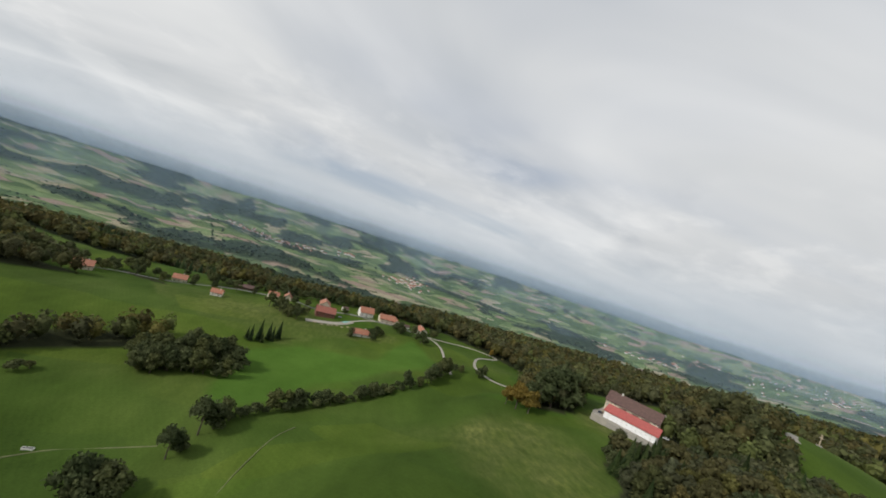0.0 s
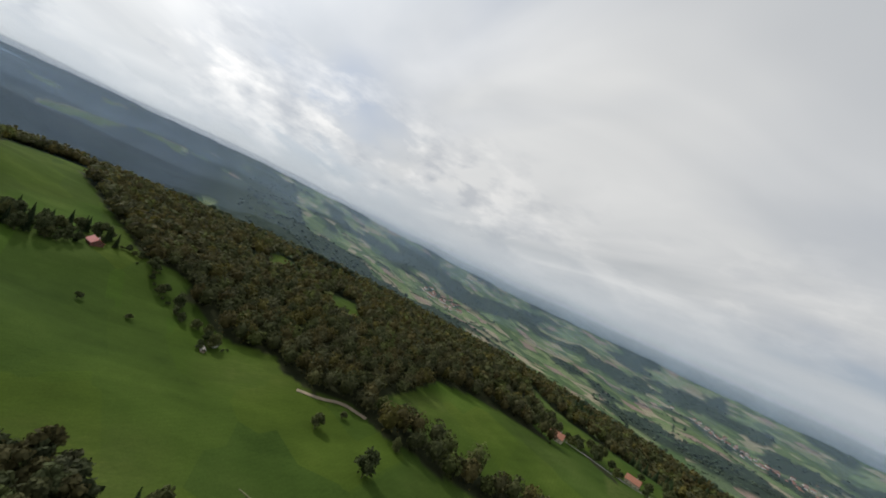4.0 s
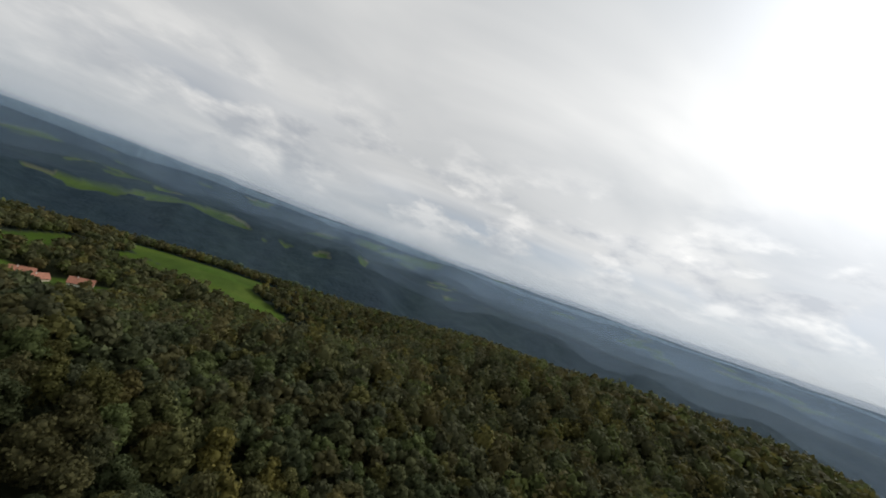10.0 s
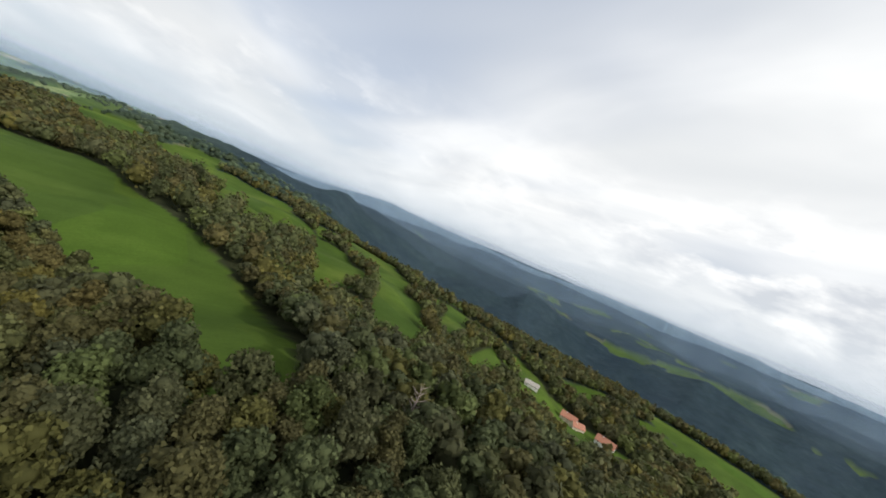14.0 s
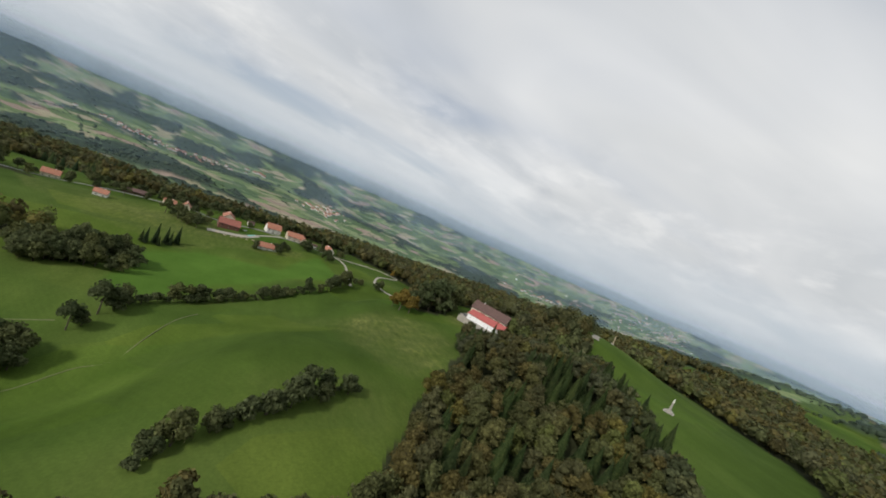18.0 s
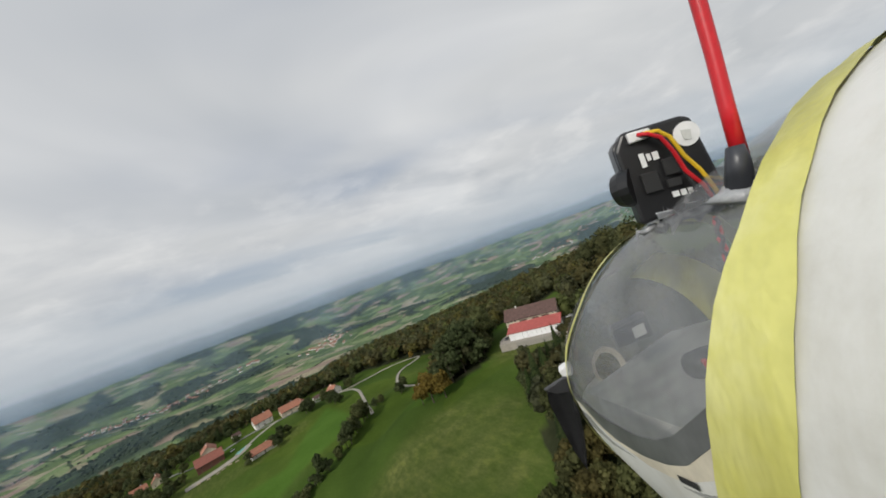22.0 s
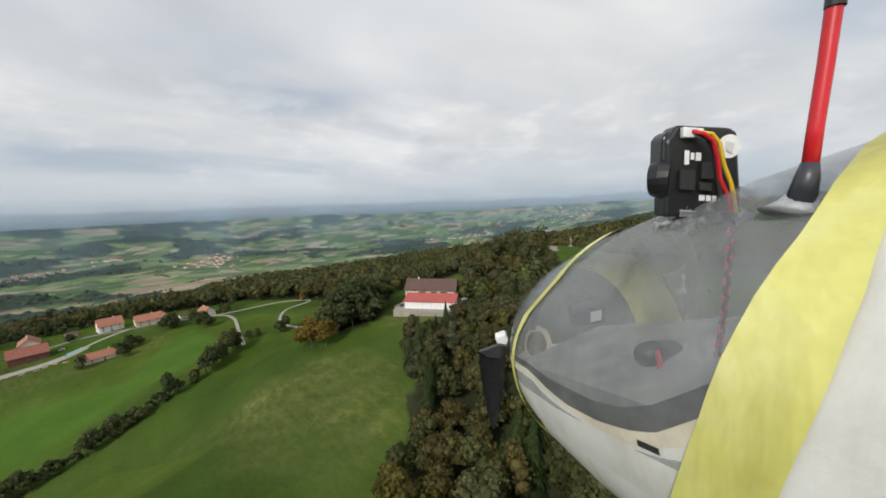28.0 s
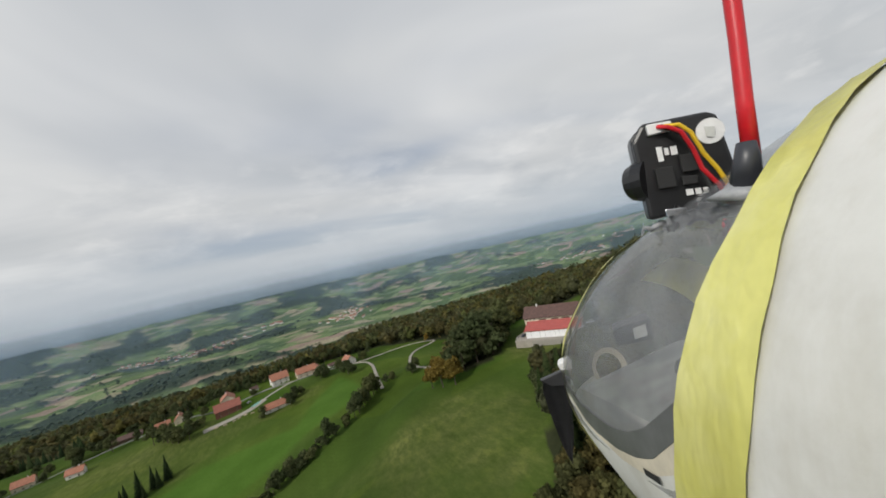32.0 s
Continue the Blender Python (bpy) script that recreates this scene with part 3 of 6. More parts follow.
worn = 0.55 * inside(PASTURE, gx, gy) + soft_inside(DRY_SLOPE, gx, gy, 10) * (0.35 + 0.75 * value_noise(gx + gy, (gy - gx) * 0.35, 13, 12)) + 0.9 * soft_inside(SCUFFED, gx, gy)
paint[:, 2] = np.clip(worn + 0.8 * (value_noise(gx, gy, 60, 13) - 0.62), 0, 1)
ground_mesh.attributes.new("sward", "FLOAT", "POINT").data.foreach_set("value", soft_inside(FRESH, gx, gy, 3).astype(np.float32))
# southern mountain woods take the haze-tinted colour, leafy plain woods the green one
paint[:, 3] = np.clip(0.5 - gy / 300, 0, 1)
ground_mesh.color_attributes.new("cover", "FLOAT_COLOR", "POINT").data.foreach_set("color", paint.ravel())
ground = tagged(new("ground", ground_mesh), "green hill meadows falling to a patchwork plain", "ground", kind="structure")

# plain glowing backdrop beyond the land all round, distance haze painted into its blue
ring_az = np.linspace(0, 2 * math.pi, 361)[:-1]
hz = Mat("haze_glow_distance", 1.0, Specular_IOR_Level=0.0)
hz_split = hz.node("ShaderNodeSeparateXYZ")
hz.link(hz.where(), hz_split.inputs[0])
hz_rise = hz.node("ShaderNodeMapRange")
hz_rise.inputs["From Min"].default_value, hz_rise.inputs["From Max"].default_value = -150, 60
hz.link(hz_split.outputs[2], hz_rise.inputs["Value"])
# emission pales with height to paint thicker haze
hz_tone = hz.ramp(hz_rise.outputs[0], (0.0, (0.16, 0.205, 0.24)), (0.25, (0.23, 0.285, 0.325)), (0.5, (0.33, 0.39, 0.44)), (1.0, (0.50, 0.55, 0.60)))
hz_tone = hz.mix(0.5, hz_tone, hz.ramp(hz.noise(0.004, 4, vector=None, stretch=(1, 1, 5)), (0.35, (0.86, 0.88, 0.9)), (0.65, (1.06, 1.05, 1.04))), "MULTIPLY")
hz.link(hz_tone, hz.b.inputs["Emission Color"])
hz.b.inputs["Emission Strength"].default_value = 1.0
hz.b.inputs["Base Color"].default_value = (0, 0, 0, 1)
ring_v, ring_f = [], []
for depth, rise, seed in ((4520, 24, 61), (4740, 44, 62)):
    o = len(ring_v)
    for a in ring_az:
        px, py = depth * math.cos(a), depth * math.sin(a)
        top = max(float(ground_height(4850 * math.cos(a), 4850 * math.sin(a))), -25) + rise + 45 * (float(value_noise(px, py, 900, seed)) - 0.5) + 16 * (float(value_noise(px, py, 240, seed + 1)) - 0.5)
        ring_v += [(px, py, -500.0), (px, py, top)]
    ring_f += [(o + 2 * k, o + 2 * ((k + 1) % 360), o + 2 * ((k + 1) % 360) + 1, o + 2 * k + 1) for k in range(360)]
# nearer southern ridge, also a glowing sheet with haze painted into its blue
near_hz = Mat("haze_glow_ridge", 1.0, Specular_IOR_Level=0.0)
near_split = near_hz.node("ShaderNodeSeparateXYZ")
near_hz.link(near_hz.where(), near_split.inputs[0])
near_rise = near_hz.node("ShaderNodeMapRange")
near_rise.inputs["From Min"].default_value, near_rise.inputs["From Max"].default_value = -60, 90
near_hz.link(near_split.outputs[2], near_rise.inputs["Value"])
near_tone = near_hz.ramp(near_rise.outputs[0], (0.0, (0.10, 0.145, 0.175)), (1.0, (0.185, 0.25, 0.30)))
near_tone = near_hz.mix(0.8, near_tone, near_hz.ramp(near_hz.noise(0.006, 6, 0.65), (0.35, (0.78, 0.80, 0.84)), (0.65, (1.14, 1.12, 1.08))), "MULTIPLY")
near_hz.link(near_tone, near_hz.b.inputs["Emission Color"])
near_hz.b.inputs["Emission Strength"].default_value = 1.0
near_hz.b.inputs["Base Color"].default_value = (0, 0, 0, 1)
far_v, far_f = [], []
for k in range(241):
    a = radians(186 + 168 * k / 240)
    px, py = 3950 * math.cos(a), 3950 * math.sin(a)
    top = -500 + (500 + 62 + 55 * (float(value_noise(px, py, 700, 73)) - 0.5) + 18 * (float(value_noise(px, py, 170, 74)) - 0.5)) * min(1, 0.8 + min(k, 240 - k) / 120)
    far_v += [(px, py, -500.0), (px, py, top)]
far_f = [(2 * k, 2 * k + 2, 2 * k + 3, 2 * k + 1) for k in range(240)]
tagged(new("backdrop", mesh("backdrop", far_v, far_f, near_hz.m)), "wooded mountain ridge beyond the valley, blue haze painted on as glow", "backdrop", kind="structure")
tagged(new("backdrop", mesh("backdrop", ring_v, ring_f, hz.m)), "far horizon ridges with blue haze painted on as glow", "backdrop", kind="structure")


# added see-through curtains imitate thin summer haze over the distant land, denser further out
hazy = bpy.data.materials.new("haze_curtain")
hazy.use_nodes = True
ht = hazy.node_tree
ht.nodes.clear()
haze_density = ht.nodes.new("ShaderNodeAttribute")
haze_density.attribute_name = "veil"
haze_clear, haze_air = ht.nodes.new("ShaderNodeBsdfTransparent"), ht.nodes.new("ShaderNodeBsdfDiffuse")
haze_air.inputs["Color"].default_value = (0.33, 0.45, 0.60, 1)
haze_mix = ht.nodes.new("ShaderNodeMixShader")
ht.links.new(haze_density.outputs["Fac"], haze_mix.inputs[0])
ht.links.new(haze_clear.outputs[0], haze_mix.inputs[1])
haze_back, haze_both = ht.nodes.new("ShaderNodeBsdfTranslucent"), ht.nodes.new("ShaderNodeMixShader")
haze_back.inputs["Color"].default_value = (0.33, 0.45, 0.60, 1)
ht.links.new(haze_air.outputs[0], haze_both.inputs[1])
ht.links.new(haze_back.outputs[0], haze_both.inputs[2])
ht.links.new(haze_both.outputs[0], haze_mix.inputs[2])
ht.links.new(haze_mix.outputs[0], ht.nodes.new("ShaderNodeOutputMaterial").inputs[0])
haze_az = np.linspace(0, 2 * math.pi, 241)[:-1]
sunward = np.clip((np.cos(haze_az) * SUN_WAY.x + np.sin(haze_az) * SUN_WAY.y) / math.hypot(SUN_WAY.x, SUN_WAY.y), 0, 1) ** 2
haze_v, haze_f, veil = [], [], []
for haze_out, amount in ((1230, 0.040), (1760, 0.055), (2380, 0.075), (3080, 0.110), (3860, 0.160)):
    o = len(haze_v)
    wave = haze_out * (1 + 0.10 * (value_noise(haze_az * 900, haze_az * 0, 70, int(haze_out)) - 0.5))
    # more thickness towards the sun imitates the brighter haze there
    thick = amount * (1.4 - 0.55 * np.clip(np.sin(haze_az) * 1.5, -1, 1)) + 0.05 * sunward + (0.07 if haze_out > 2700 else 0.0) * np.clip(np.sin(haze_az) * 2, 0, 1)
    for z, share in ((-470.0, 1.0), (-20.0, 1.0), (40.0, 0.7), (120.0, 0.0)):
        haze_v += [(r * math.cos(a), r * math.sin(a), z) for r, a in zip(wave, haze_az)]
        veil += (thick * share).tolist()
    haze_f += [(o + 240 * row + k, o + 240 * row + (k + 1) % 240, o + 240 * (row + 1) + (k + 1) % 240, o + 240 * (row + 1) + k) for row in range(3) for k in range(240)]
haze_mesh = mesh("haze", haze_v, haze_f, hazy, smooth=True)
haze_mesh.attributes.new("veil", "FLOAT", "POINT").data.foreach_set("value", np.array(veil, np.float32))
tagged(new("haze", haze_mesh), "blue see-through curtains imitating haze over the distant land", "haze", kind="structure")


# ---- trees ----
ICO = bmesh.new()
bmesh.ops.create_icosphere(ICO, subdivisions=1, radius=1.0)
ICO_V = np.array([v.co[:] for v in ICO.verts])
ICO_F = np.array([[v.index for v in q.verts] for q in ICO.faces])
ICO.free()


def leaf_quads(rng, centre, normal, size, loose=0.45):
    """Bent leaf clumps: quads that face roughly along normal."""
    n = len(centre)
    normal = normal + rng.normal(0, loose, (n, 3))
    normal /= np.linalg.norm(normal, axis=1, keepdims=True)
    side = np.cross(normal, rng.normal(0, 1, (n, 3)))
    side /= np.linalg.norm(side, axis=1, keepdims=True) + 1e-9
    other = np.cross(normal, side)
    s = (size * rng.uniform(0.6, 1.25, n))[:, None]
    corners = [(-1, -0.7), (1, -0.7), (0.75, 0.8), (-0.75, 0.8)]
    return np.stack([centre + s * (a * side + b * other) + normal * s * 0.25 * (a * b) for a, b in corners], 1)


def broadleaf(seed, height, spread, lumps, quads_n, leaf, lift=0.28, core=0.8, loose=0.6):
    """Verts and faces of a crown of rounded limbs' ends, with clumps of leaves on them."""
    rng = np.random.RandomState(seed)
    base = height * lift
    h = rng.uniform(0.0, 1.0, lumps) ** 0.8
    bow = np.sin(np.pi * np.clip(0.18 + 0.78 * h, 0, 1)) ** 0.8
    ang = rng.uniform(0, 6.28, lumps) + np.arange(lumps) * 2.4
    out = spread * 0.5 * bow * rng.uniform(0.35, 0.72, lumps)
    c = np.stack([out * np.cos(ang), out * np.sin(ang), base + (height - base) * (0.12 + 0.72 * h)], 1)
    rad = spread * rng.uniform(0.17, 0.27, lumps) * (1.1 - 0.35 * h)
    verts, faces, count = [], [], 0
    for p, r in zip(c, rad):
        v = ICO_V * r * core * rng.uniform(0.85, 1.12, (len(ICO_V), 1)) * (1, 1, 0.85) + p
        verts.append(v)
        faces += (ICO_F + count).tolist()
        count += len(v)
    pick = rng.choice(lumps, quads_n, p=rad**2 / (rad**2).sum())
    d = rng.normal(0, 1, (quads_n, 3))
    d[:, 2] = np.abs(d[:, 2]) * 1.1 - 0.35
    d /= np.linalg.norm(d, axis=1, keepdims=True)
    q = leaf_quads(rng, c[pick] + d * (rad[pick] * rng.uniform(0.76, 1.16, quads_n))[:, None] * (1, 1, 0.95), d, leaf, loose)
    verts.append(q.reshape(-1, 3))
    faces += (np.arange(4 * quads_n).reshape(-1, 4) + count).tolist()
    return np.concatenate(verts), faces


def dome(seed, height, spread, quads_n, leaf):
    """A full crown seen from afar: a small core and loose leaf clumps heaped round it in lobes."""
    rng = np.random.RandomState(seed)
    half = np.array((spread / 2, spread / 2, height * 0.46))
    v = ICO_V * rng.uniform(0.66, 0.84, (len(ICO_V), 1)) * half + (0, 0, height * 0.48)
    d = rng.normal(0, 1, (quads_n, 3))
    d[:, 2] = np.abs(d[:, 2]) * 1.15 - 0.45
    d /= np.linalg.norm(d, axis=1, keepdims=True)
    lobe = 1 + 0.15 * np.sin(d @ rng.normal(0, 3.4, 3) + 1) + 0.11 * np.sin(d @ rng.normal(0, 5.5, 3))
    q = leaf_quads(rng, d * (lobe * rng.uniform(0.80, 1.06, quads_n))[:, None] * half + (0, 0, height * 0.48), d, leaf, 0.65)
    faces = ICO_F.tolist() + (np.arange(4 * quads_n).reshape(-1, 4) + len(v)).tolist()
    return np.concatenate([v, q.reshape(-1, 3)]), faces


def conifer(seed, height, spread, tiers, per, leaf):
    """Drooping boughs in tiers round a tapering spire."""
    rng = np.random.RandomState(seed)
    verts, faces, count = [], [], 0
    core = np.array([(0.32 * spread * math.cos(k * 1.0472), 0.32 * spread * math.sin(k * 1.0472), 0.12 * height) for k in range(6)] + [(0, 0, height)])
    verts.append(core)
    faces += [[k, (k + 1) % 6, 6] for k in range(6)]
    count = 7
    for i in range(tiers):
        f = i / (tiers - 1)
        z, r = height * (0.10 + 0.87 * f), spread * 0.5 * (1 - f) ** 0.85 + 0.15
        n = max(4, int(per * (1 - 0.6 * f)))
        a = rng.uniform(0, 6.28) + np.arange(n) * 6.283 / n + rng.normal(0, 0.15, n)
        reach = r * rng.uniform(0.75, 1.12, n)
        way = np.stack([np.cos(a), np.sin(a), 0 * a], 1)
        side = np.stack([-np.sin(a), np.cos(a), 0 * a], 1) * (leaf * (1 - 0.55 * f) * rng.uniform(0.7, 1.2, n))[:, None]
        drop = np.array((0, 0, -1)) * (0.32 * reach + 0.2)[:, None]
        root, tip = np.array((0, 0, z)) + way * 0.12 * reach[:, None], np.array((0, 0, z)) + way * reach[:, None] + drop
        mid = 0.5 * (root + tip) + np.array((0, 0, 0.10)) * reach[:, None]
        q = np.stack([root, mid - side, tip, mid + side], 1)
        verts.append(q.reshape(-1, 3))
        faces += (np.arange(4 * n).reshape(-1, 4) + count).tolist()
        count += 4 * n
    return np.concatenate(verts), faces


def tinted(name, verts, faces, material, tint):
    me = mesh(name, verts.tolist(), faces, material)
    c = np.ones((len(verts), 4), np.float32)
    c[:, :3] = tint
    me.color_attributes.new("tint", "FLOAT_COLOR", "POINT").data.foreach_set("color", c.ravel())
    return me


def trunk_mesh(seed, height, girth):
    rng = np.random.RandomState(seed)
    bend = [(0.2 * height * 0.05 * math.sin(3 * t + seed), 0.2 * height * 0.05 * math.cos(2 * t), t * height) for t in (-0.12, 0.05, 0.3, 0.6, 0.85)]
    bm = tube(bend, [girth * 1.35, girth, girth * 0.8, girth * 0.5, girth * 0.2], 7)
    for k in range(5):
        a, z = 1.3 * k + rng.uniform(0, 1), height * (0.32 + 0.09 * k)
        reach = height * 0.22 * (1 - 0.08 * k)
        limb = tube([(0, 0, z), (0.5 * reach * math.cos(a), 0.5 * reach * math.sin(a), z + 0.3 * reach), (reach * math.cos(a), reach * math.sin(a), z + 0.75 * reach)], [girth * 0.4, girth * 0.28, girth * 0.1], 5)
        me = bpy.data.meshes.new("limb")
        limb.to_mesh(me)
        limb.free()
        bm.from_mesh(me)
        bpy.data.meshes.remove(me)
    me = bpy.data.meshes.new("trunk")
    bm.to_mesh(me)
    bm.free()
    me.materials.append(BARK)
    return me


SPECIES = []  # (name, label, category, crown mesh, trunk mesh)
for k, (hgt, spr) in enumerate(((15, 12), (13, 11), (17, 12), (11, 10))):
    v, q = broadleaf(100 + k, hgt, spr, 12, 580, 0.56, 0.08, 0.72, 0.7)
    SPECIES.append(("broadleaf_tree", "round broadleaf tree in dark late-summer green", "tree", tinted("crown", v, q, LEAF_GREEN, (1, 1, 1)), trunk_mesh(k, hgt, 0.32)))
for k, (hgt, spr) in enumerate(((19, 7.5), (15, 6.5))):
    v, q = conifer(200 + k, hgt, spr, 22, 15, 0.75)
    SPECIES.append(("conifer", "dark green spruce with drooping boughs", "tree", tinted("crown", v, q, NEEDLE, (1, 1, 1)), trunk_mesh(20 + k, hgt * 0.9, 0.24)))
v, q = broadleaf(300, 15, 10, 14, 560, 0.6, 0.22)
SPECIES.append(("autumn_tree", "broadleaf tree turning orange and yellow at the wood's edge", "tree", tinted("crown", v, q, AUTUMN, (1, 1, 1)), trunk_mesh(30, 15, 0.3)))
v, q = broadleaf(301, 3.6, 5.0, 8, 260, 0.36, 0.02)
SPECIES.append(("bush", "low rounded bush on the meadow", "bush", tinted("crown", v, q, LEAF_GREEN, (1, 1, 1)), trunk_mesh(31, 3.0, 0.12)))
BROAD, SPRUCE, FALL, BUSH = (0, 1, 2, 3), (4, 5), 6, 7
grown = {}


def tree(kind, x, y, size=1.0, turn=None, label="", group=""):
    name, words, cat, crown, stem = SPECIES[kind]
    m = pose(x, y, z_at(x, y) - 0.1, 0, 0, random.uniform(0, 360) if turn is None else turn) @ Matrix.Diagonal((size, size, size * random.uniform(0.9, 1.1), 1))
    if kind not in grown:
        ob = thing(name, label or words, cat, m, group)
        part("crown", crown, None, ob)
        part("trunk", stem, None, ob)
        grown[kind] = ob
        ob.scale = m.to_scale()
        return ob
    ob = copy_thing(grown[kind], m)
    ob.matrix_basis = m
    return tagged(ob, label or words, cat, group)


rnd = random.Random(5)
# the long hedge across the meadow
HEDGE = [(-112, 193), (-99, 204), (-87, 218), (-70, 230), (-50, 238), (-36, 242), (-19, 251), (1, 260), (20, 271), (34, 290)]
for (ax, ay), (bx, by) in zip(HEDGE, HEDGE[1:]):
    steps = max(3, int(math.hypot(bx - ax, by - ay) / 5.0))
    for k in range(steps):
        f = (k + rnd.uniform(0, 0.6)) / steps
        x, y = ax + (bx - ax) * f + rnd.uniform(-1.5, 1.5), ay + (by - ay) * f + rnd.uniform(-1.5, 1.5)
        if rnd.random() < 0.5:
            tree(BUSH, x, y, rnd.uniform(1.2, 2.0), label="hedge bush along the meadow's edge", group="hedge across the meadow")
        else:
            tree(rnd.choice(BROAD), x, y, rnd.uniform(0.65, 1.1), label="small hedge tree along the meadow's edge", group="hedge across the meadow")
for x, y, s in ((-122, 163, 1.15), (-118, 168, 0.9), (-116, 182, 1.45), (-111, 188, 1.2), (-136, 128, 1.5), (-130, 135, 1.35), (-142, 134, 1.3), (-133, 124, 1.1), (-139, 142, 1.2), (-127, 129, 1.1), (38, 294, 1.25), (33, 289, 1.1), (42, 300, 1.15), (46, 304, 0.95), (63, 314, 0.75), (57, 318, 0.6), (79, 306, 1.05), (84, 309, 0.8), (-80, 225, 0.8), (-74, 229, 0.95), (-62, 235, 0.9), (-56, 237, 1.0), (-46, 240, 0.85), (-24, 249, 0.95), (-16, 253, 0.75), (-72, 232, 0.85)):
    tree(rnd.choice(BROAD), x, y, s, group="hedge across the meadow")
for x, y in ((-136, 132), (-131, 138)):
    tree(4, x, y, 0.6, group="hedge across the meadow")
# lower hedge beside the ridge wood
for k in range(26):
    f = k / 25
    x, y = -62 + 62 * f + rnd.uniform(-3, 3), 26 + 40 * f + rnd.uniform(-3, 3)
    tree(rnd.choice((0, 1, 3, 7, 7)), x, y, rnd.uniform(0.42, 0.72) * (1.6 if k % 3 == 0 else 1), label="hedge tree below the ridge wood", group="lower hedge")
# groves on the meadow
for k in range(64):
    a, r = rnd.uniform(0, 6.28), math.sqrt(rnd.random())
    tree(rnd.choice(BROAD), -158 + 37 * r * math.cos(a), 266 + 24 * r * math.sin(a) + 0.2 * 37 * r * math.cos(a), rnd.uniform(0.95, 1.3), label="tree of the round grove on the meadow", group="round grove")
for k in range(76):
    f = rnd.random()
    x, y = -203 + 50 * f + rnd.uniform(-16, 16), 24 + 82 * f + rnd.uniform(-14, 14)
    tree(rnd.choice((0, 1, 2, 3, 0, 4)), x, y, rnd.uniform(0.95, 1.4), label="tree of the grove below the slope", group="slope grove")
for x, y, s in ((-132, 343, 0.75), (-138, 337, 0.62), (-125, 349, 0.7), (-142, 340, 0.5), (-117, 354, 0.78), (-121, 347, 0.6), (-128, 339, 0.45)):
    tree(4, x, y, s * 1.4, group="spruces in a row")
# single trees
for kind, x, y, s in ((0, -250, 125, 1.2), (3, -300, 110, 1.0), (7, -230, 218, 1.8), (7, -225, 222, 1.5), (0, 34, 425, 0.7), (1, 13, 433, 0.85), (3, 16, 441, 0.6), (1, -250, -32, 0.65), (7, -412, -43, 1.3), (7, -408, -10, 1.2), (3, -315, 134, 0.62), (0, -281, 163, 0.72), (6, 135, 423, 0.7), (1, 157, 389, 0.7), (0, -20, 405, 0.62), (3, -27, 401, 0.55), (1, -110, 430, 0.7), (0, -116, 420, 0.75), (2, -104, 424, 0.6), (1, -395, 38, 0.5), (7, -388, 38, 1.3), (0, 60, 470, 0.7), (2, 72, 478, 0.8), (1, -60, 520, 0.75), (4, -140, 530, 0.9), (4, -180, 540, 0.85), (6, -150, 545, 0.6), (0, 232, -38, 0.5), (1, 95, 142, 0.62), (0, 90, 132, 0.7), (3, 104, 150, 0.55), (6, 70, 206, 1.47), (6, 76, 198, 1.27), (6, 66, 214, 1.04), (0, 88, 210, 1.87), (2, 98, 210, 2.02), (0, 110, 208, 1.94), (1, 120, 216, 1.94), (2, 106, 222, 2.09), (0, 128, 226, 1.94), (2, 136, 236, 1.79), (1, 116, 234, 1.94), (3, 94, 220, 1.94), (2, 142, 248, 1.79), (0, 130, 250, 1.87), (1, 152, 264, 1.79), (0, 124, 266, 1.79), (6, 40, -60, 0.6), (6, 112, 122, 0.6)):
    tree(kind, x, y, s)
# trees in and behind the village
for k in range(58):
    x = -150 + 270 * (k + rnd.random()) / 58
    tree(rnd.choice((0, 1, 2, 2, 4)), x, 512 + 0.06 * abs(x + 20) + rnd.uniform(-9, 12), rnd.uniform(0.75, 1.1), label="tall tree of the wood's edge behind the village", group="trees behind the village")
for x, y, s in ((-128, 415, 1.0), (-134, 424, 1.1), (-122, 408, 0.9), (-140, 432, 1.0), (-112, 404, 0.8), (-48, 388, 0.75), (-24, 392, 0.8), (8, 432, 0.8), (14, 438, 0.9), (30, 438, 0.9), (36, 410, 0.95), (40, 406, 0.8), (-150, 440, 1.0), (-118, 432, 0.8), (-112, 425, 0.7), (-124, 424, 0.85), (-20, 408, 0.7), (-28, 404, 0.65), (-13, 411, 0.6), (8, 452, 0.7), (14, 448, 0.8), (4, 446, 0.6), (-62, 462, 0.6), (-110, 462, 0.7), (-128, 470, 0.8), (62, 462, 0.75), (-205, 548, 0.8), (-240, 545, 0.9), (-262, 552, 0.8), (-285, 540, 0.85), (-340, 505, 0.9), (-352, 492, 0.8), (-395, 488, 1.0), (-320, 505, 0.8)):
    tree(rnd.choice(BROAD), x, y, s * 1.2, label="garden tree between the village houses", group="village trees")
for k in range(46):
    f = (k + rnd.random()) / 46
    x = -400 + 270 * f
    y = float(np.interp(x, [-420, -307, -269, -211, -158, -128], [430, 465, 491, 525, 514, 486])) + (rnd.uniform(9, 30) if k % 4 else rnd.uniform(-16, -8))
    if min(math.hypot(x + 161, y - 507), math.hypot(x + 140, y - 492), math.hypot(x + 205, y - 536), math.hypot(x + 212, y - 448), math.hypot(x + 338, y - 424), math.hypot(x + 278, y - 506)) > 14:
        tree(rnd.choice(BROAD), x, y, rnd.uniform(0.75, 1.25), label="tree beside the lower village lane", group="trees along the lane")
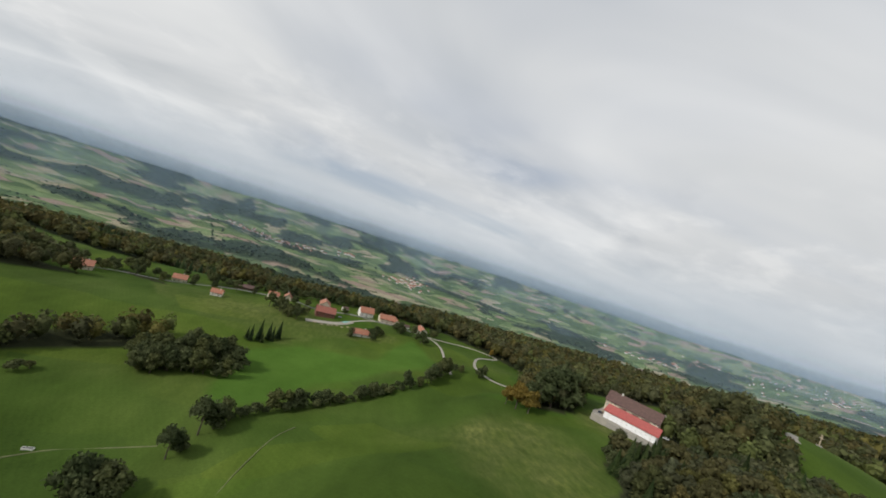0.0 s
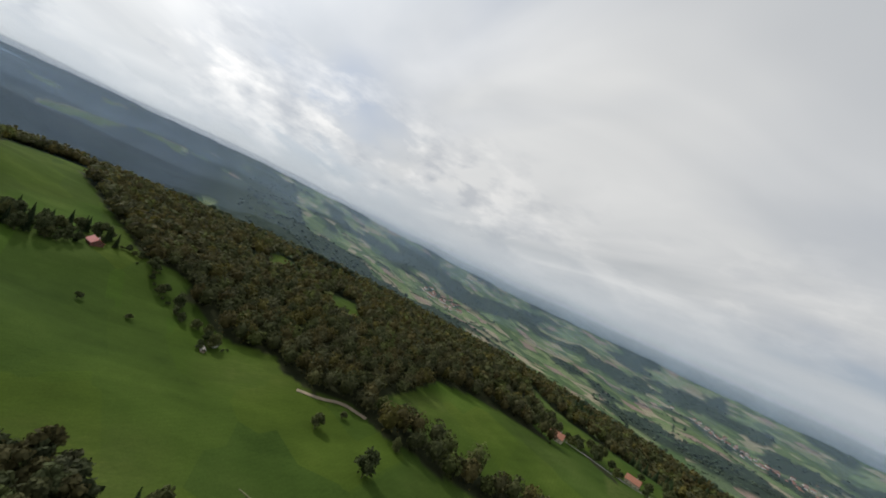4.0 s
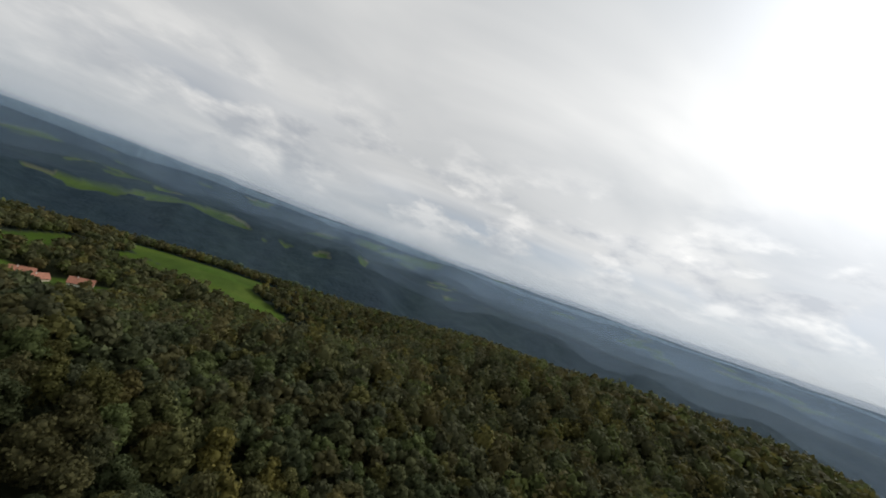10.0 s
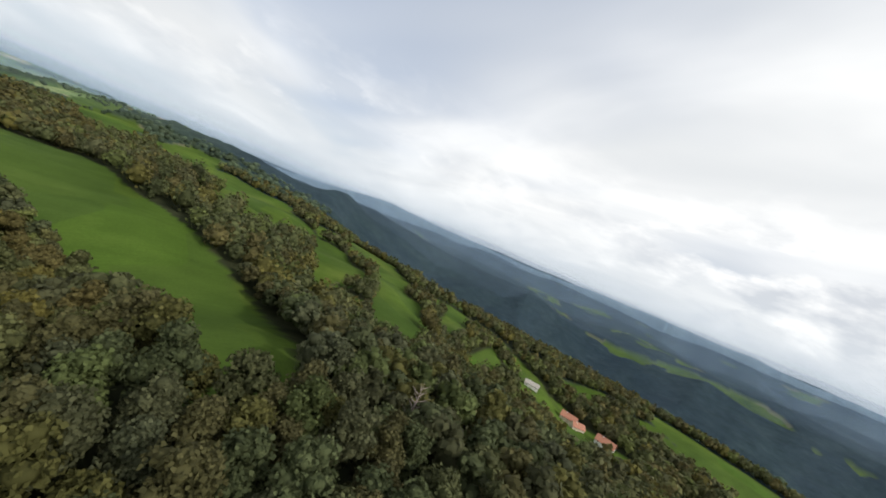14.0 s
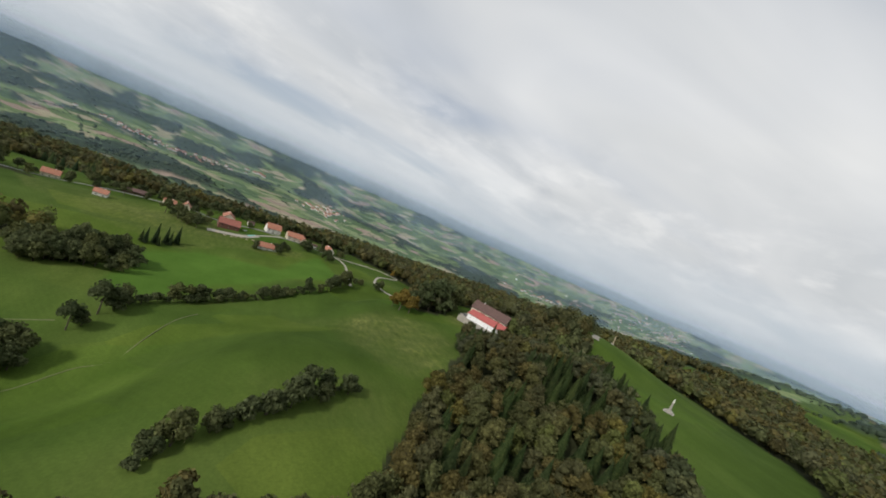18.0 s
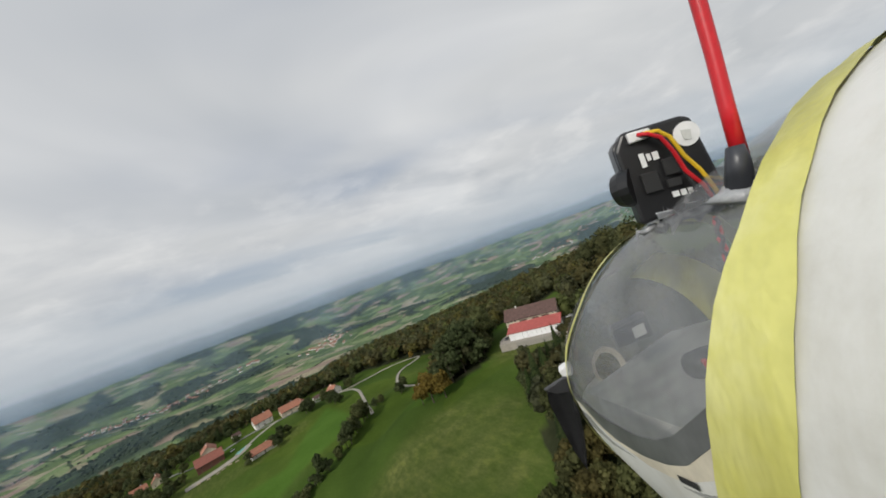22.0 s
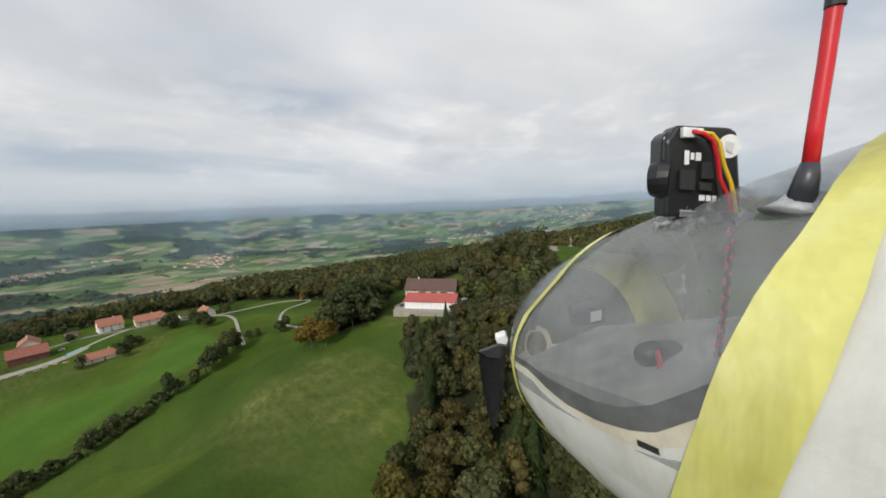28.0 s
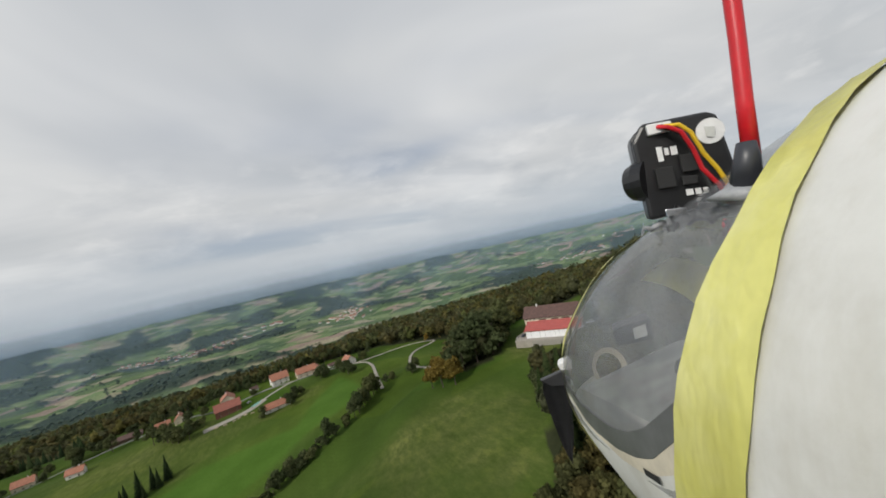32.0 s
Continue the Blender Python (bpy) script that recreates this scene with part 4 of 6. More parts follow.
# trees round the mountain hut and along the pasture's far side
for k in range(40):
    x, y = -496 + rnd.uniform(-20, 20), -112 + rnd.uniform(-28, 26)
    if math.hypot(x + 501, y + 60) > 14:
        tree(rnd.choice((0, 1, 4, 2, 5)), x, y, rnd.uniform(0.75, 1.2), group="trees round the hut")
for k in range(26):
    a, r = rnd.uniform(0, 6.28), rnd.uniform(11, 26)
    x, y = -514 + 1.3 * r * math.cos(a), -70 + r * math.sin(a)
    if math.hypot(x + 501, y + 60) > 11 and not (x > -500 and y > -62):
        tree(rnd.choice((0, 1, 4, 2)), x, y, rnd.uniform(0.6, 1.1), group="trees round the hut")
for k in range(30):
    f = k / 29
    tree(rnd.choice((0, 1, 3, 7, 7)), -520 + 130 * f + rnd.uniform(-6, 6), -40 + 95 * f + rnd.uniform(-6, 6), rnd.uniform(0.45, 0.8) * (1.5 if k % 2 else 1), label="tree along the pasture's lower edge", group="pasture hedge")


def dead_tree(x, y, size):
    ob = thing("dead_tree", "bare bleached tree without leaves in the wood", "tree", pose(x, y, z_at(x, y), 0, 0, 40) @ Matrix.Scale(size, 4))
    part("trunk", tube([(0, 0, -1), (0.2, 0, 6), (0.1, 0.3, 13), (0, 0, 19)], [0.45, 0.35, 0.22, 0.05], 7), DEADWOOD, ob)
    r2 = random.Random(int(x))
    for k in range(34):
        z, a = 4 + 14 * k / 34, k * 2.4
        reach = 4.6 * (1 - 0.6 * k / 34) * r2.uniform(0.7, 1.1)
        end = (reach * math.cos(a), reach * math.sin(a), z + reach * 0.7)
        part("branch", tube([(0, 0, z), (0.5 * end[0], 0.5 * end[1], z + reach * 0.25), end], [0.12, 0.08, 0.02], 4), DEADWOOD, ob)


dead_tree(-30, -129, 1.0)
dead_tree(-57, -70, 0.8)

# ---- woods: too many trees to count ----
CLOSE_KINDS = [broadleaf(420 + k, h, s, 15, 760, 0.42, 0.2, 0.78, 0.6) for k, (h, s) in enumerate(((16, 10.5), (19, 11.0), (15, 10), (20, 11.5), (17, 9)))]
OVER_KINDS = [broadleaf(440 + k, h, s, 22, 1900, 0.31, 0.2, 0.70, 0.75) for k, (h, s) in enumerate(((16, 10.5), (19, 11.0), (15, 10), (20, 11.5), (17, 9.5)))]
NEAR_KINDS = [broadleaf(400 + k, h, s, 11, 250, 0.70, 0.2, 0.88, 0.5) for k, (h, s) in enumerate(((16, 11.5), (18, 12.5), (15, 11), (19, 12.5)))]
NEAR_SPRUCE = [conifer(450 + k, h, s, 24, 17, 0.8) for k, (h, s) in enumerate(((22, 9.5), (17, 8.5)))]
OUTER_KINDS = [dome(520 + k, h, s, 24, 2.1) for k, (h, s) in enumerate(((17, 13.5), (20, 14.5), (15, 13), (18, 12)))]
MID_KINDS = [dome(500 + k, h, s, 105, 1.05) for k, (h, s) in enumerate(((17, 13.5), (20, 14.5), (15, 13), (22, 13), (18, 11.5)))]
MID_SPRUCE = [conifer(550 + k, h, s, 7, 8, 1.6) for k, (h, s) in enumerate(((20, 11.0), (17, 10.0)))]
FAR_KINDS = [broadleaf(600 + k, 15, 40, 3, 2, 3.5, 0.0, 0.95) for k in range(3)]


def wood(name, label, places, kinds, material, tints, low=0.8, high=1.15, seed=1):
    """Many trees in one mesh."""
    rng = np.random.RandomState(seed)
    verts, loops, sizes, tint, count = [], [], [], [], 0
    which, turn, size = rng.randint(0, len(kinds), len(places)), rng.uniform(0, 6.28, len(places)), rng.uniform(low, high, len(places))
    hue = rng.randint(0, len(tints), len(places))
    flat = [(v, np.array([i for q in fs for i in q], np.int32), np.array([len(q) for q in fs], np.int32)) for v, fs in kinds]
    z = ground_height(places[:, 0], places[:, 1])
    for i, (x, y) in enumerate(places):
        v, lp, sz = flat[which[i]]
        c, s = math.cos(turn[i]) * size[i], math.sin(turn[i]) * size[i]
        w = np.empty_like(v)
        w[:, 0], w[:, 1], w[:, 2] = v[:, 0] * c - v[:, 1] * s + x, v[:, 0] * s + v[:, 1] * c + y, v[:, 2] * size[i] + z[i] - 0.5
        verts.append(w)
        loops.append(lp + count)
        sizes.append(sz)
        tint.append(np.tile((*(np.array(tints[hue[i]]) * rng.uniform(0.8, 1.2)), 1.0), (len(v), 1)))
        count += len(v)
    verts, loops, sizes, tint = np.concatenate(verts).astype(np.float32), np.concatenate(loops), np.concatenate(sizes), np.concatenate(tint).astype(np.float32)
    me = bpy.data.meshes.new(name)
    me.vertices.add(len(verts))
    me.vertices.foreach_set("co", verts.ravel())
    me.loops.add(len(loops))
    me.loops.foreach_set("vertex_index", loops.astype(np.int32))
    me.polygons.add(len(sizes))
    me.polygons.foreach_set("loop_start", np.r_[0, np.cumsum(sizes)[:-1]].astype(np.int32))
    me.color_attributes.new("tint", "FLOAT_COLOR", "POINT").data.foreach_set("color", tint.ravel())
    me.materials.append(material)
    me.update(calc_edges=True)
    return tagged(new(name, me), label, "wood", kind="stuff")


def scatter(x0, x1, y0, y1, step, seed):
    rng = np.random.RandomState(seed)
    xs, ys = np.meshgrid(np.arange(x0, x1, step), np.arange(y0, y1, step))
    p = np.stack([xs.ravel(), ys.ravel()], 1) + rng.uniform(-0.42, 0.42, (xs.size, 2)) * step
    return p[wooded(p[:, 0], p[:, 1])]


TINTS = [(1, 1, 1), (0.9, 0.95, 0.84), (1.1, 1.08, 0.9), (0.9, 0.86, 0.8), (1.3, 1.15, 0.7), (0.80, 0.88, 0.76), (1.05, 0.9, 0.7), (0.97, 1.05, 0.88), (1.12, 1.26, 0.85), (1.12, 0.96, 0.78)]
near_p = scatter(-330, 330, -330, 330, 7.6, 21)
d_path = np.hypot(near_p[:, 0] + 70, near_p[:, 1] + 20)
d_edge = np.hypot(near_p[:, 0] - 90, near_p[:, 1] - 60)
is_near = (d_path < 215) | (d_edge < 130)
in_copse = inside(COPSE, near_p[:, 0], near_p[:, 1])
clear_of_farm = ~inside([(100, 150), (135, 150), (158, 152), (184, 168), (186, 214), (140, 232), (112, 205)], near_p[:, 0], near_p[:, 1])
close = near_p[is_near & (near_p[:, 1] < 235) & clear_of_farm & ~in_copse]
spruce = ((close[:, 0] > 20) & (value_noise(close[:, 0], close[:, 1], 17, 33) > 0.60) & (close[:, 1] > 0))
leafy = close[~spruce]
by_path = np.minimum(np.hypot(leafy[:, 0] + 100, leafy[:, 1] + 40) / 108, np.hypot(leafy[:, 0] - 45, leafy[:, 1] - 25) / 75) < 1
under = np.minimum(np.hypot(leafy[:, 0] + 62, leafy[:, 1] + 88), np.hypot(leafy[:, 0] + 98, leafy[:, 1] + 52)) < 52
wood("ridge_crest_wood", "leafy olive and brown broadleaf wood on the ridge crest", leafy[by_path & under], OVER_KINDS, LEAF, TINTS, 0.85, 1.15, 10)
wood("ridge_wood", "dense mixed green and brown broadleaf wood on the ridge", leafy[by_path & ~under], CLOSE_KINDS, LEAF, TINTS, 0.85, 1.12, 1)
wood("broadleaf_wood", "olive and brown broadleaf wood down the slopes", leafy[~by_path], NEAR_KINDS, LEAF, TINTS, 0.85, 1.12, 6)
wood("spruce_wood", "dark spruces standing among the ridge wood", close[spruce], NEAR_SPRUCE, NEEDLE, TINTS[:4], 0.7, 1.05, 2)
wide = scatter(-950, 1000, -900, 950, 13.0, 22)
hidden = (np.abs(wide[:, 0]) < 330) & (np.abs(wide[:, 1]) < 330)
dw = np.hypot(wide[:, 0] + 70, wide[:, 1] + 20) < 215
de = (np.hypot(wide[:, 0] - 90, wide[:, 1] - 60) < 130) & (wide[:, 1] < 235)
wide = wide[~(hidden & (dw | de)) & (np.hypot(wide[:, 0], wide[:, 1]) < 1100) & ~inside([(-360, 440), (-300, 400), (-60, 380), (90, 440), (70, 500), (-100, 530), (-230, 550), (-340, 480)], wide[:, 0], wide[:, 1])]
spruce = (value_noise(wide[:, 0], wide[:, 1], 60, 32) > 0.72) & (wide[:, 1] > 560)
leafy = wide[~spruce]
outer = np.hypot(leafy[:, 0] + 80, leafy[:, 1] - 20) > 470
wood("hillside_wood", "dense olive and brown wood covering the hillsides", leafy[~outer], MID_KINDS, LEAF, TINTS, 0.85, 1.2, 3)
wood("outer_wood", "dark broadleaf wood on the outer slopes", leafy[outer], OUTER_KINDS, LEAF, TINTS, 0.85, 1.2, 7)
wood("hillside_spruces", "dark spruce stand on the hillsides", wide[spruce], MID_SPRUCE, NEEDLE, TINTS[:3], 0.75, 1.1, 4)
rng = np.random.RandomState(9)
far_a = rng.uniform(0, 2 * math.pi, 60000)
far_r = 900 * (4500 / 900) ** rng.uniform(0, 1, 60000) ** 0.8
far_p = np.stack([far_r * np.cos(far_a), far_r * np.sin(far_a)], 1)
far_turn = np.degrees(np.arctan2(far_p[:, 1], far_p[:, 0]))
far_p = far_p[wooded(far_p[:, 0], far_p[:, 1]) & (((far_turn > 3) & (far_turn < 177)) | (np.hypot(far_p[:, 0], far_p[:, 1]) < 1250))][:7500]
rows_p = []
for k in range(420):
    a0, r0 = rng.uniform(0.15, 3.0), 1000 * 3.4 ** rng.uniform(0, 1)
    x0, y0 = r0 * math.cos(a0), r0 * math.sin(a0)
    way = 0.5 + rng.choice([0, math.pi / 2]) + rng.normal(0, 0.12)
    for s in np.arange(0, rng.uniform(20, 230), 17.0):
        rows_p.append((x0 + s * math.cos(way) + rng.normal(0, 3), y0 + s * math.sin(way) + rng.normal(0, 3)))
# bluish tints paint distance haze into the far hedgerows and woods
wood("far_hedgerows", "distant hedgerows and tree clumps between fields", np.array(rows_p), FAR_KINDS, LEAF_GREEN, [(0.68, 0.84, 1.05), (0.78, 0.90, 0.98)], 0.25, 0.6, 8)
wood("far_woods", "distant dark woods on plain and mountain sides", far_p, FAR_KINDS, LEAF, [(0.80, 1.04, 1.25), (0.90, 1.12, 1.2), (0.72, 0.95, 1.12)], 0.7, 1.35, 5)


# ---- houses ----
def gable_house(name, label, category, x, y, turn, length, width, eave, rise, wall, roof, panes=3, chimney=True, group="", door_wood=PLANK, upper=None):
    """A house with its ridge along its own x axis, standing a little into the slope."""
    ob = thing(name, label, category, pose(x, y, min(z_at(x, y), z_at(x + 4, y), z_at(x, y + 4)), 0, 0, turn), group)
    if group:
        eave, rise, length, width = eave * 1.15, rise * 1.12, length * 1.22, width * 1.12
    L, W = length / 2, width / 2
    bm = bmesh.new()
    pts = [(-L, -W, -3), (-L, W, -3), (-L, W, eave), (-L, 0, eave + rise), (-L, -W, eave)]
    a = [bm.verts.new(p) for p in pts]
    b = [bm.verts.new((L, p[1], p[2])) for p in pts]
    bm.faces.new(a)
    bm.faces.new(b[::-1])
    for k in range(5):
        bm.faces.new((a[k], b[k], b[(k + 1) % 5], a[(k + 1) % 5]))
    bmesh.ops.recalc_face_normals(bm, faces=bm.faces)
    part("wall", bm, wall, ob)
    over, thick, slope = 0.7, 0.28, rise / W
    for s in (-1, 1):
        bm = bmesh.new()
        y1, z1 = s * (W + over), eave - over * slope
        prof = [(0, eave + rise + 0.06), (y1, z1 + 0.06), (y1, z1 + 0.06 + thick), (0, eave + rise + 0.06 + thick)]
        ra = [bm.verts.new((-L - over, p, q)) for p, q in prof]
        rb = [bm.verts.new((L + over, p, q)) for p, q in prof]
        bm.faces.new(ra)
        bm.faces.new(rb[::-1])
        for k in range(4):
            bm.faces.new((ra[k], rb[k], rb[(k + 1) % 4], ra[(k + 1) % 4]))
        bmesh.ops.recalc_face_normals(bm, faces=bm.faces)
        slab = part("roof", bm, roof, ob)
        part("gutter", tube([(-L - over, y1 + s * 0.06, z1 + 0.15), (L + over, y1 + s * 0.06, z1 + 0.15)], [0.09, 0.09], 6), ROOF_DARK, slab)
    part("ridge_cap", tube([(-L - over, 0, eave + rise + 0.34), (L + over, 0, eave + rise + 0.34)], [0.16, 0.16], 6), roof, ob)
    if chimney:
        c = part("chimney", boxes((L * 0.35, L * 0.35 + 0.8, 0.6, 1.3, eave + rise * 0.3, eave + rise + 1.2)), RENDER_WHITE, ob)
        part("chimney_cap", boxes((L * 0.35 - 0.1, L * 0.35 + 0.9, 0.5, 1.4, eave + rise + 1.2, eave + rise + 1.35)), STONE, c)
    if upper:
        for s in (-1, 1):
            part("cladding", boxes((-L + 0.1, L - 0.1, s * W - 0.05 + 0.05 * s, s * W + 0.05 + 0.05 * s, eave * 0.55, eave - 0.05)), upper, ob)
    storeys = 2 if eave > 4.4 else 1
    for side in (-1, 1):
        for st in range(storeys):
            for k in range(panes):
                cx, cz = -L + (k + 0.5) * length / panes, 1.5 + 2.7 * st
                if st == 0 and k == 1 and side == -1:
                    d = part("door", boxes((cx - 0.6, cx + 0.6, -W - 0.08, -W + 0.02, 0, 2.1)), door_wood, ob)
                    part("door_frame", boxes((cx - 0.75, cx + 0.75, -W - 0.05, -W + 0.01, 2.1, 2.25)), WOOD_PALE, d)
                    continue
                w = part("window", boxes((cx - 0.55, cx + 0.55, side * W - 0.07, side * W + 0.07, cz - 0.65, cz + 0.65)), WOOD_PALE, ob)
                part("pane", boxes((cx - 0.45, cx + 0.45, side * W - 0.09, side * W + 0.09, cz - 0.55, cz + 0.55)), PANE, w)
        for k in (-1, 1):
            w = part("window", boxes((side * L - 0.07, side * L + 0.07, k * W * 0.45 - 0.5, k * W * 0.45 + 0.5, 1.3, 2.5)), WOOD_PALE, ob)
            part("pane", boxes((side * L - 0.09, side * L + 0.09, k * W * 0.45 - 0.4, k * W * 0.45 + 0.4, 1.4, 2.4)), PANE, w)
    return ob


VILLAGE = "houses of the hill village"
gable_house("barn", "long village barn with faded red roof and red-brown planks", "barn", -85, 441, 12, 19, 14, 5.2, 4.8, PLANK_RED, ROOF_BARN, 3, False, VILLAGE, PLANK)
gable_house("house", "farmhouse with hipped-looking orange tile roof behind the barn", "house", -90, 478, 98, 15, 12, 4.6, 4.6, RENDER_CREAM, ROOF_RED, 3, True, VILLAGE)
gable_house("house", "white house with steep orange tile roof beside the lane", "house", -35, 471, 14, 15, 12, 5.0, 5.2, RENDER_WHITE, ROOF_RED, 3, True, VILLAGE)
gable_house("house", "wide cream house with orange tile roof above the lane", "house", -6, 467, 10, 17, 12, 4.6, 4.4, RENDER_CREAM, ROOF_RED, 3, True, VILLAGE)
gable_house("annex", "cream annex with orange tile roof joined to the wide house", "house", 7, 468, 98, 13, 9, 4.2, 3.6, RENDER_CREAM, ROOF_RED, 2, False, VILLAGE)
gable_house("house", "white end house with orange roof where the lane forks", "house", 45, 468, 106, 13, 10, 4.6, 4.0, RENDER_WHITE, ROOF_RED, 3, True, VILLAGE)
gable_house("house", "low house with long orange roof below the barn", "house", -37, 402, 16, 19, 10, 2.8, 3.6, RENDER_WHITE, ROOF_RED, 3, True, VILLAGE)
gable_house("house", "small house with orange roof beside the lower lane", "house", -161, 507, 20, 11, 9, 3.6, 3.6, RENDER_CREAM, ROOF_RED, 2, True, VILLAGE)
gable_house("house", "small cream house with steep gable beside the lower lane", "house", -140, 492, 100, 10, 9, 4.2, 4.6, RENDER_CREAM, ROOF_RED, 2, True, VILLAGE)
gable_house("shed", "dark plank shed with grey-brown roof by the lower lane", "shed", -205, 536, 12, 24, 9, 3.2, 2.8, PLANK, ROOF_DARK, 3, False, VILLAGE)
gable_house("cottage", "small orange-roofed cottage alone below the lane", "house", -212, 448, 5, 10, 8, 3.4, 3.2, RENDER_WHITE, ROOF_RED, 2, True, VILLAGE)
gable_house("house", "orange-roofed house at the wood's edge", "house", -338, 424, 25, 14, 11, 4.4, 4.2, RENDER_CREAM, ROOF_RED, 3, True, VILLAGE)
gable_house("house", "orange-roofed house beyond the cottage", "house", -278, 506, 15, 13, 10, 4.0, 4.0, RENDER_CREAM, ROOF_RED, 3, True, VILLAGE)
gable_house("garage", "small white garage beside the lane", "garage", 24, 473, 20, 6, 5, 2.6, 1.6, RENDER_WHITE, ROOF_DARK, 1, False, VILLAGE)
gable_house("garage", "small white outbuilding above the barn", "garage", -63, 478, 30, 6, 5, 2.8, 1.8, RENDER_WHITE, ROOF_DARK, 1, False, VILLAGE)
HAMLET = "houses of the valley hamlet"
gable_house("house", "hamlet house with pinkish orange roof on the wooded slope", "house", 184, -532, 30, 17, 12, 5.0, 4.6, RENDER_CREAM, ROOF_RED, 3, True, HAMLET)
gable_house("house", "second hamlet house with orange roof", "house", 165, -526, 60, 13, 10, 4.4, 4.2, RENDER_CREAM, ROOF_RED, 3, True, HAMLET)
gable_house("house", "hamlet chalet with red roof at the clearing", "house", 130, -534, 20, 18, 12, 4.6, 5.0, RENDER_WHITE, ROOF_RED, 3, True, HAMLET)
gable_house("house", "pale hamlet house with light roof", "house", 230, -496, 40, 16, 10, 4.0, 3.0, RENDER_WHITE, STONE, 3, True, HAMLET)
gable_house("mountain_hut", "red-roofed mountain hut among spruces on the pasture", "hut", -501, -60, 30, 12, 9, 3.0, 3.2, PLANK_RED, ROOF_SHEET, 2, True)
gable_house("pasture_shed", "small white pasture shed beside a bush", "shed", -400, 47, 40, 6, 4, 2.2, 1.4, RENDER_WHITE, STONE, 1, False)
gable_house("pasture_shed", "tiny plank shed on the pasture slope", "shed", -386, 40, 10, 4, 3, 2.0, 1.2, WOOD_PALE, STONE, 1, False)


# ---- the farm above the meadow ----
FARM_TURN = 128.0  # the long side faces the meadow
farm_m = pose(139.3, 179.6, -65.0, 0, 0, FARM_TURN)
shed_ob = thing("cattle_shed", "long farm shed with red sheet roof and white tarpaulin front", "barn", farm_m)
part("wall", boxes((-16.5, 16.5, -6.0, -5.7, -2, 6.0), (-16.5, -16.2, -5.7, 3.6, -2, 4.2), (16.2, 16.5, -5.7, 3.6, -2, 4.2)), RENDER_WHITE, shed_ob)
bm = bmesh.new()
prof = [(-7.2, 7.6), (4.3, 4.55), (4.3, 4.8), (-7.2, 7.85)]
ra = [bm.verts.new((-17.3, p, q)) for p, q in prof]
rb = [bm.verts.new((17.3, p, q)) for p, q in prof]
bm.faces.new(ra)
bm.faces.new(rb[::-1])
for k in range(4):
    bm.faces.new((ra[k], rb[k], rb[(k + 1) % 4], ra[(k + 1) % 4]))
bmesh.ops.recalc_face_normals(bm, faces=bm.faces)
roof_ob = part("roof", bm, ROOF_SHEET, shed_ob)
for k in range(35):
    x = -17.1 + k * 1.006
    part("roof_seam", tube([(x, -7.2, 7.88), (x, 4.3, 4.83)], [0.05, 0.05], 4), ROOF_SHEET, roof_ob)
for k in range(11):
    x = -16.4 + k * 2.98
    part("tarpaulin", boxes((x, x + 2.9, 3.62 + 0.05 * (k % 3), 3.80 + 0.05 * (k % 3), -2.5, 4.1), bevel=0.05), TARP, shed_ob, "white tarpaulin sheet hung along the open side")
    part("post", boxes((x - 0.1, x + 0.1, 3.4, 3.6, -3, 4.6)), PLANK, shed_ob)

house_ob = thing("farm_building", "long stone farm building with brown weathered tile roof", "farmhouse", farm_m @ pose(3.5, -19.5, 4.2))
L, W, eave, rise = 17.5, 7.0, 4.8, 5.6
bm = bmesh.new()
pts = [(-L, -W, -3), (-L, W, -3), (-L, W, eave), (-L, 0, eave + rise), (-L, -W, eave)]
a = [bm.verts.new(p) for p in pts]
b = [bm.verts.new((L, p[1], p[2])) for p in pts]
bm.faces.new(a)
bm.faces.new(b[::-1])
for k in range(5):
    bm.faces.new((a[k], b[k], b[(k + 1) % 5], a[(k + 1) % 5]))
bmesh.ops.recalc_face_normals(bm, faces=bm.faces)
part("wall", bm, RENDER_CREAM, house_ob)
for s in (-1, 1):
    bm = bmesh.new()
    prof = [(0, eave + rise + 0.05), (s * 8.0, eave - 0.75), (s * 8.0, eave - 0.45), (0, eave + rise + 0.35)]
    ra = [bm.verts.new((-L - 0.8, p, q)) for p, q in prof]
    rb = [bm.verts.new((L + 0.8, p, q)) for p, q in prof]
    bm.faces.new(ra)
    bm.faces.new(rb[::-1])
    for k in range(4):
        bm.faces.new((ra[k], rb[k], rb[(k + 1) % 4], ra[(k + 1) % 4]))
    bmesh.ops.recalc_face_normals(bm, faces=bm.faces)
    r_ob = part("roof", bm, ROOF_DARK, house_ob)
    for row in range(11):
        f = (row + 0.5) / 11
        part("tile_course", tube([(-L - 0.8, s * 8.0 * f, eave + rise + 0.36 - f * (rise + 0.8)), (L + 0.8, s * 8.0 * f, eave + rise + 0.36 - f * (rise + 0.8))], [0.06, 0.06], 4), ROOF_DARK, r_ob)
for x0, x1 in ((-12, -7), (-5, -0.5), (3, 8)):
    part("barn_opening", boxes((x0, x1, W - 0.05, W + 0.08, 0.3, 3.2)), PLANK, house_ob)
for x0 in (-17, -14.8, 11, 13.5, 16):
    for z0 in (0.9, 2.9):
        w = part("window", boxes((x0 - 0.5, x0 + 0.5, W - 0.05, W + 0.07, z0, z0 + 1.1)), RENDER_WHITE, house_ob)
        part("pane", boxes((x0 - 0.4, x0 + 0.4, W - 0.02, W + 0.09, z0 + 0.1, z0 + 1.0)), PANE, w)
part("chimney", boxes((9, 9.9, -0.5, 0.5, eave + rise - 0.8, eave + rise + 1.3)), RENDER_WHITE, house_ob)

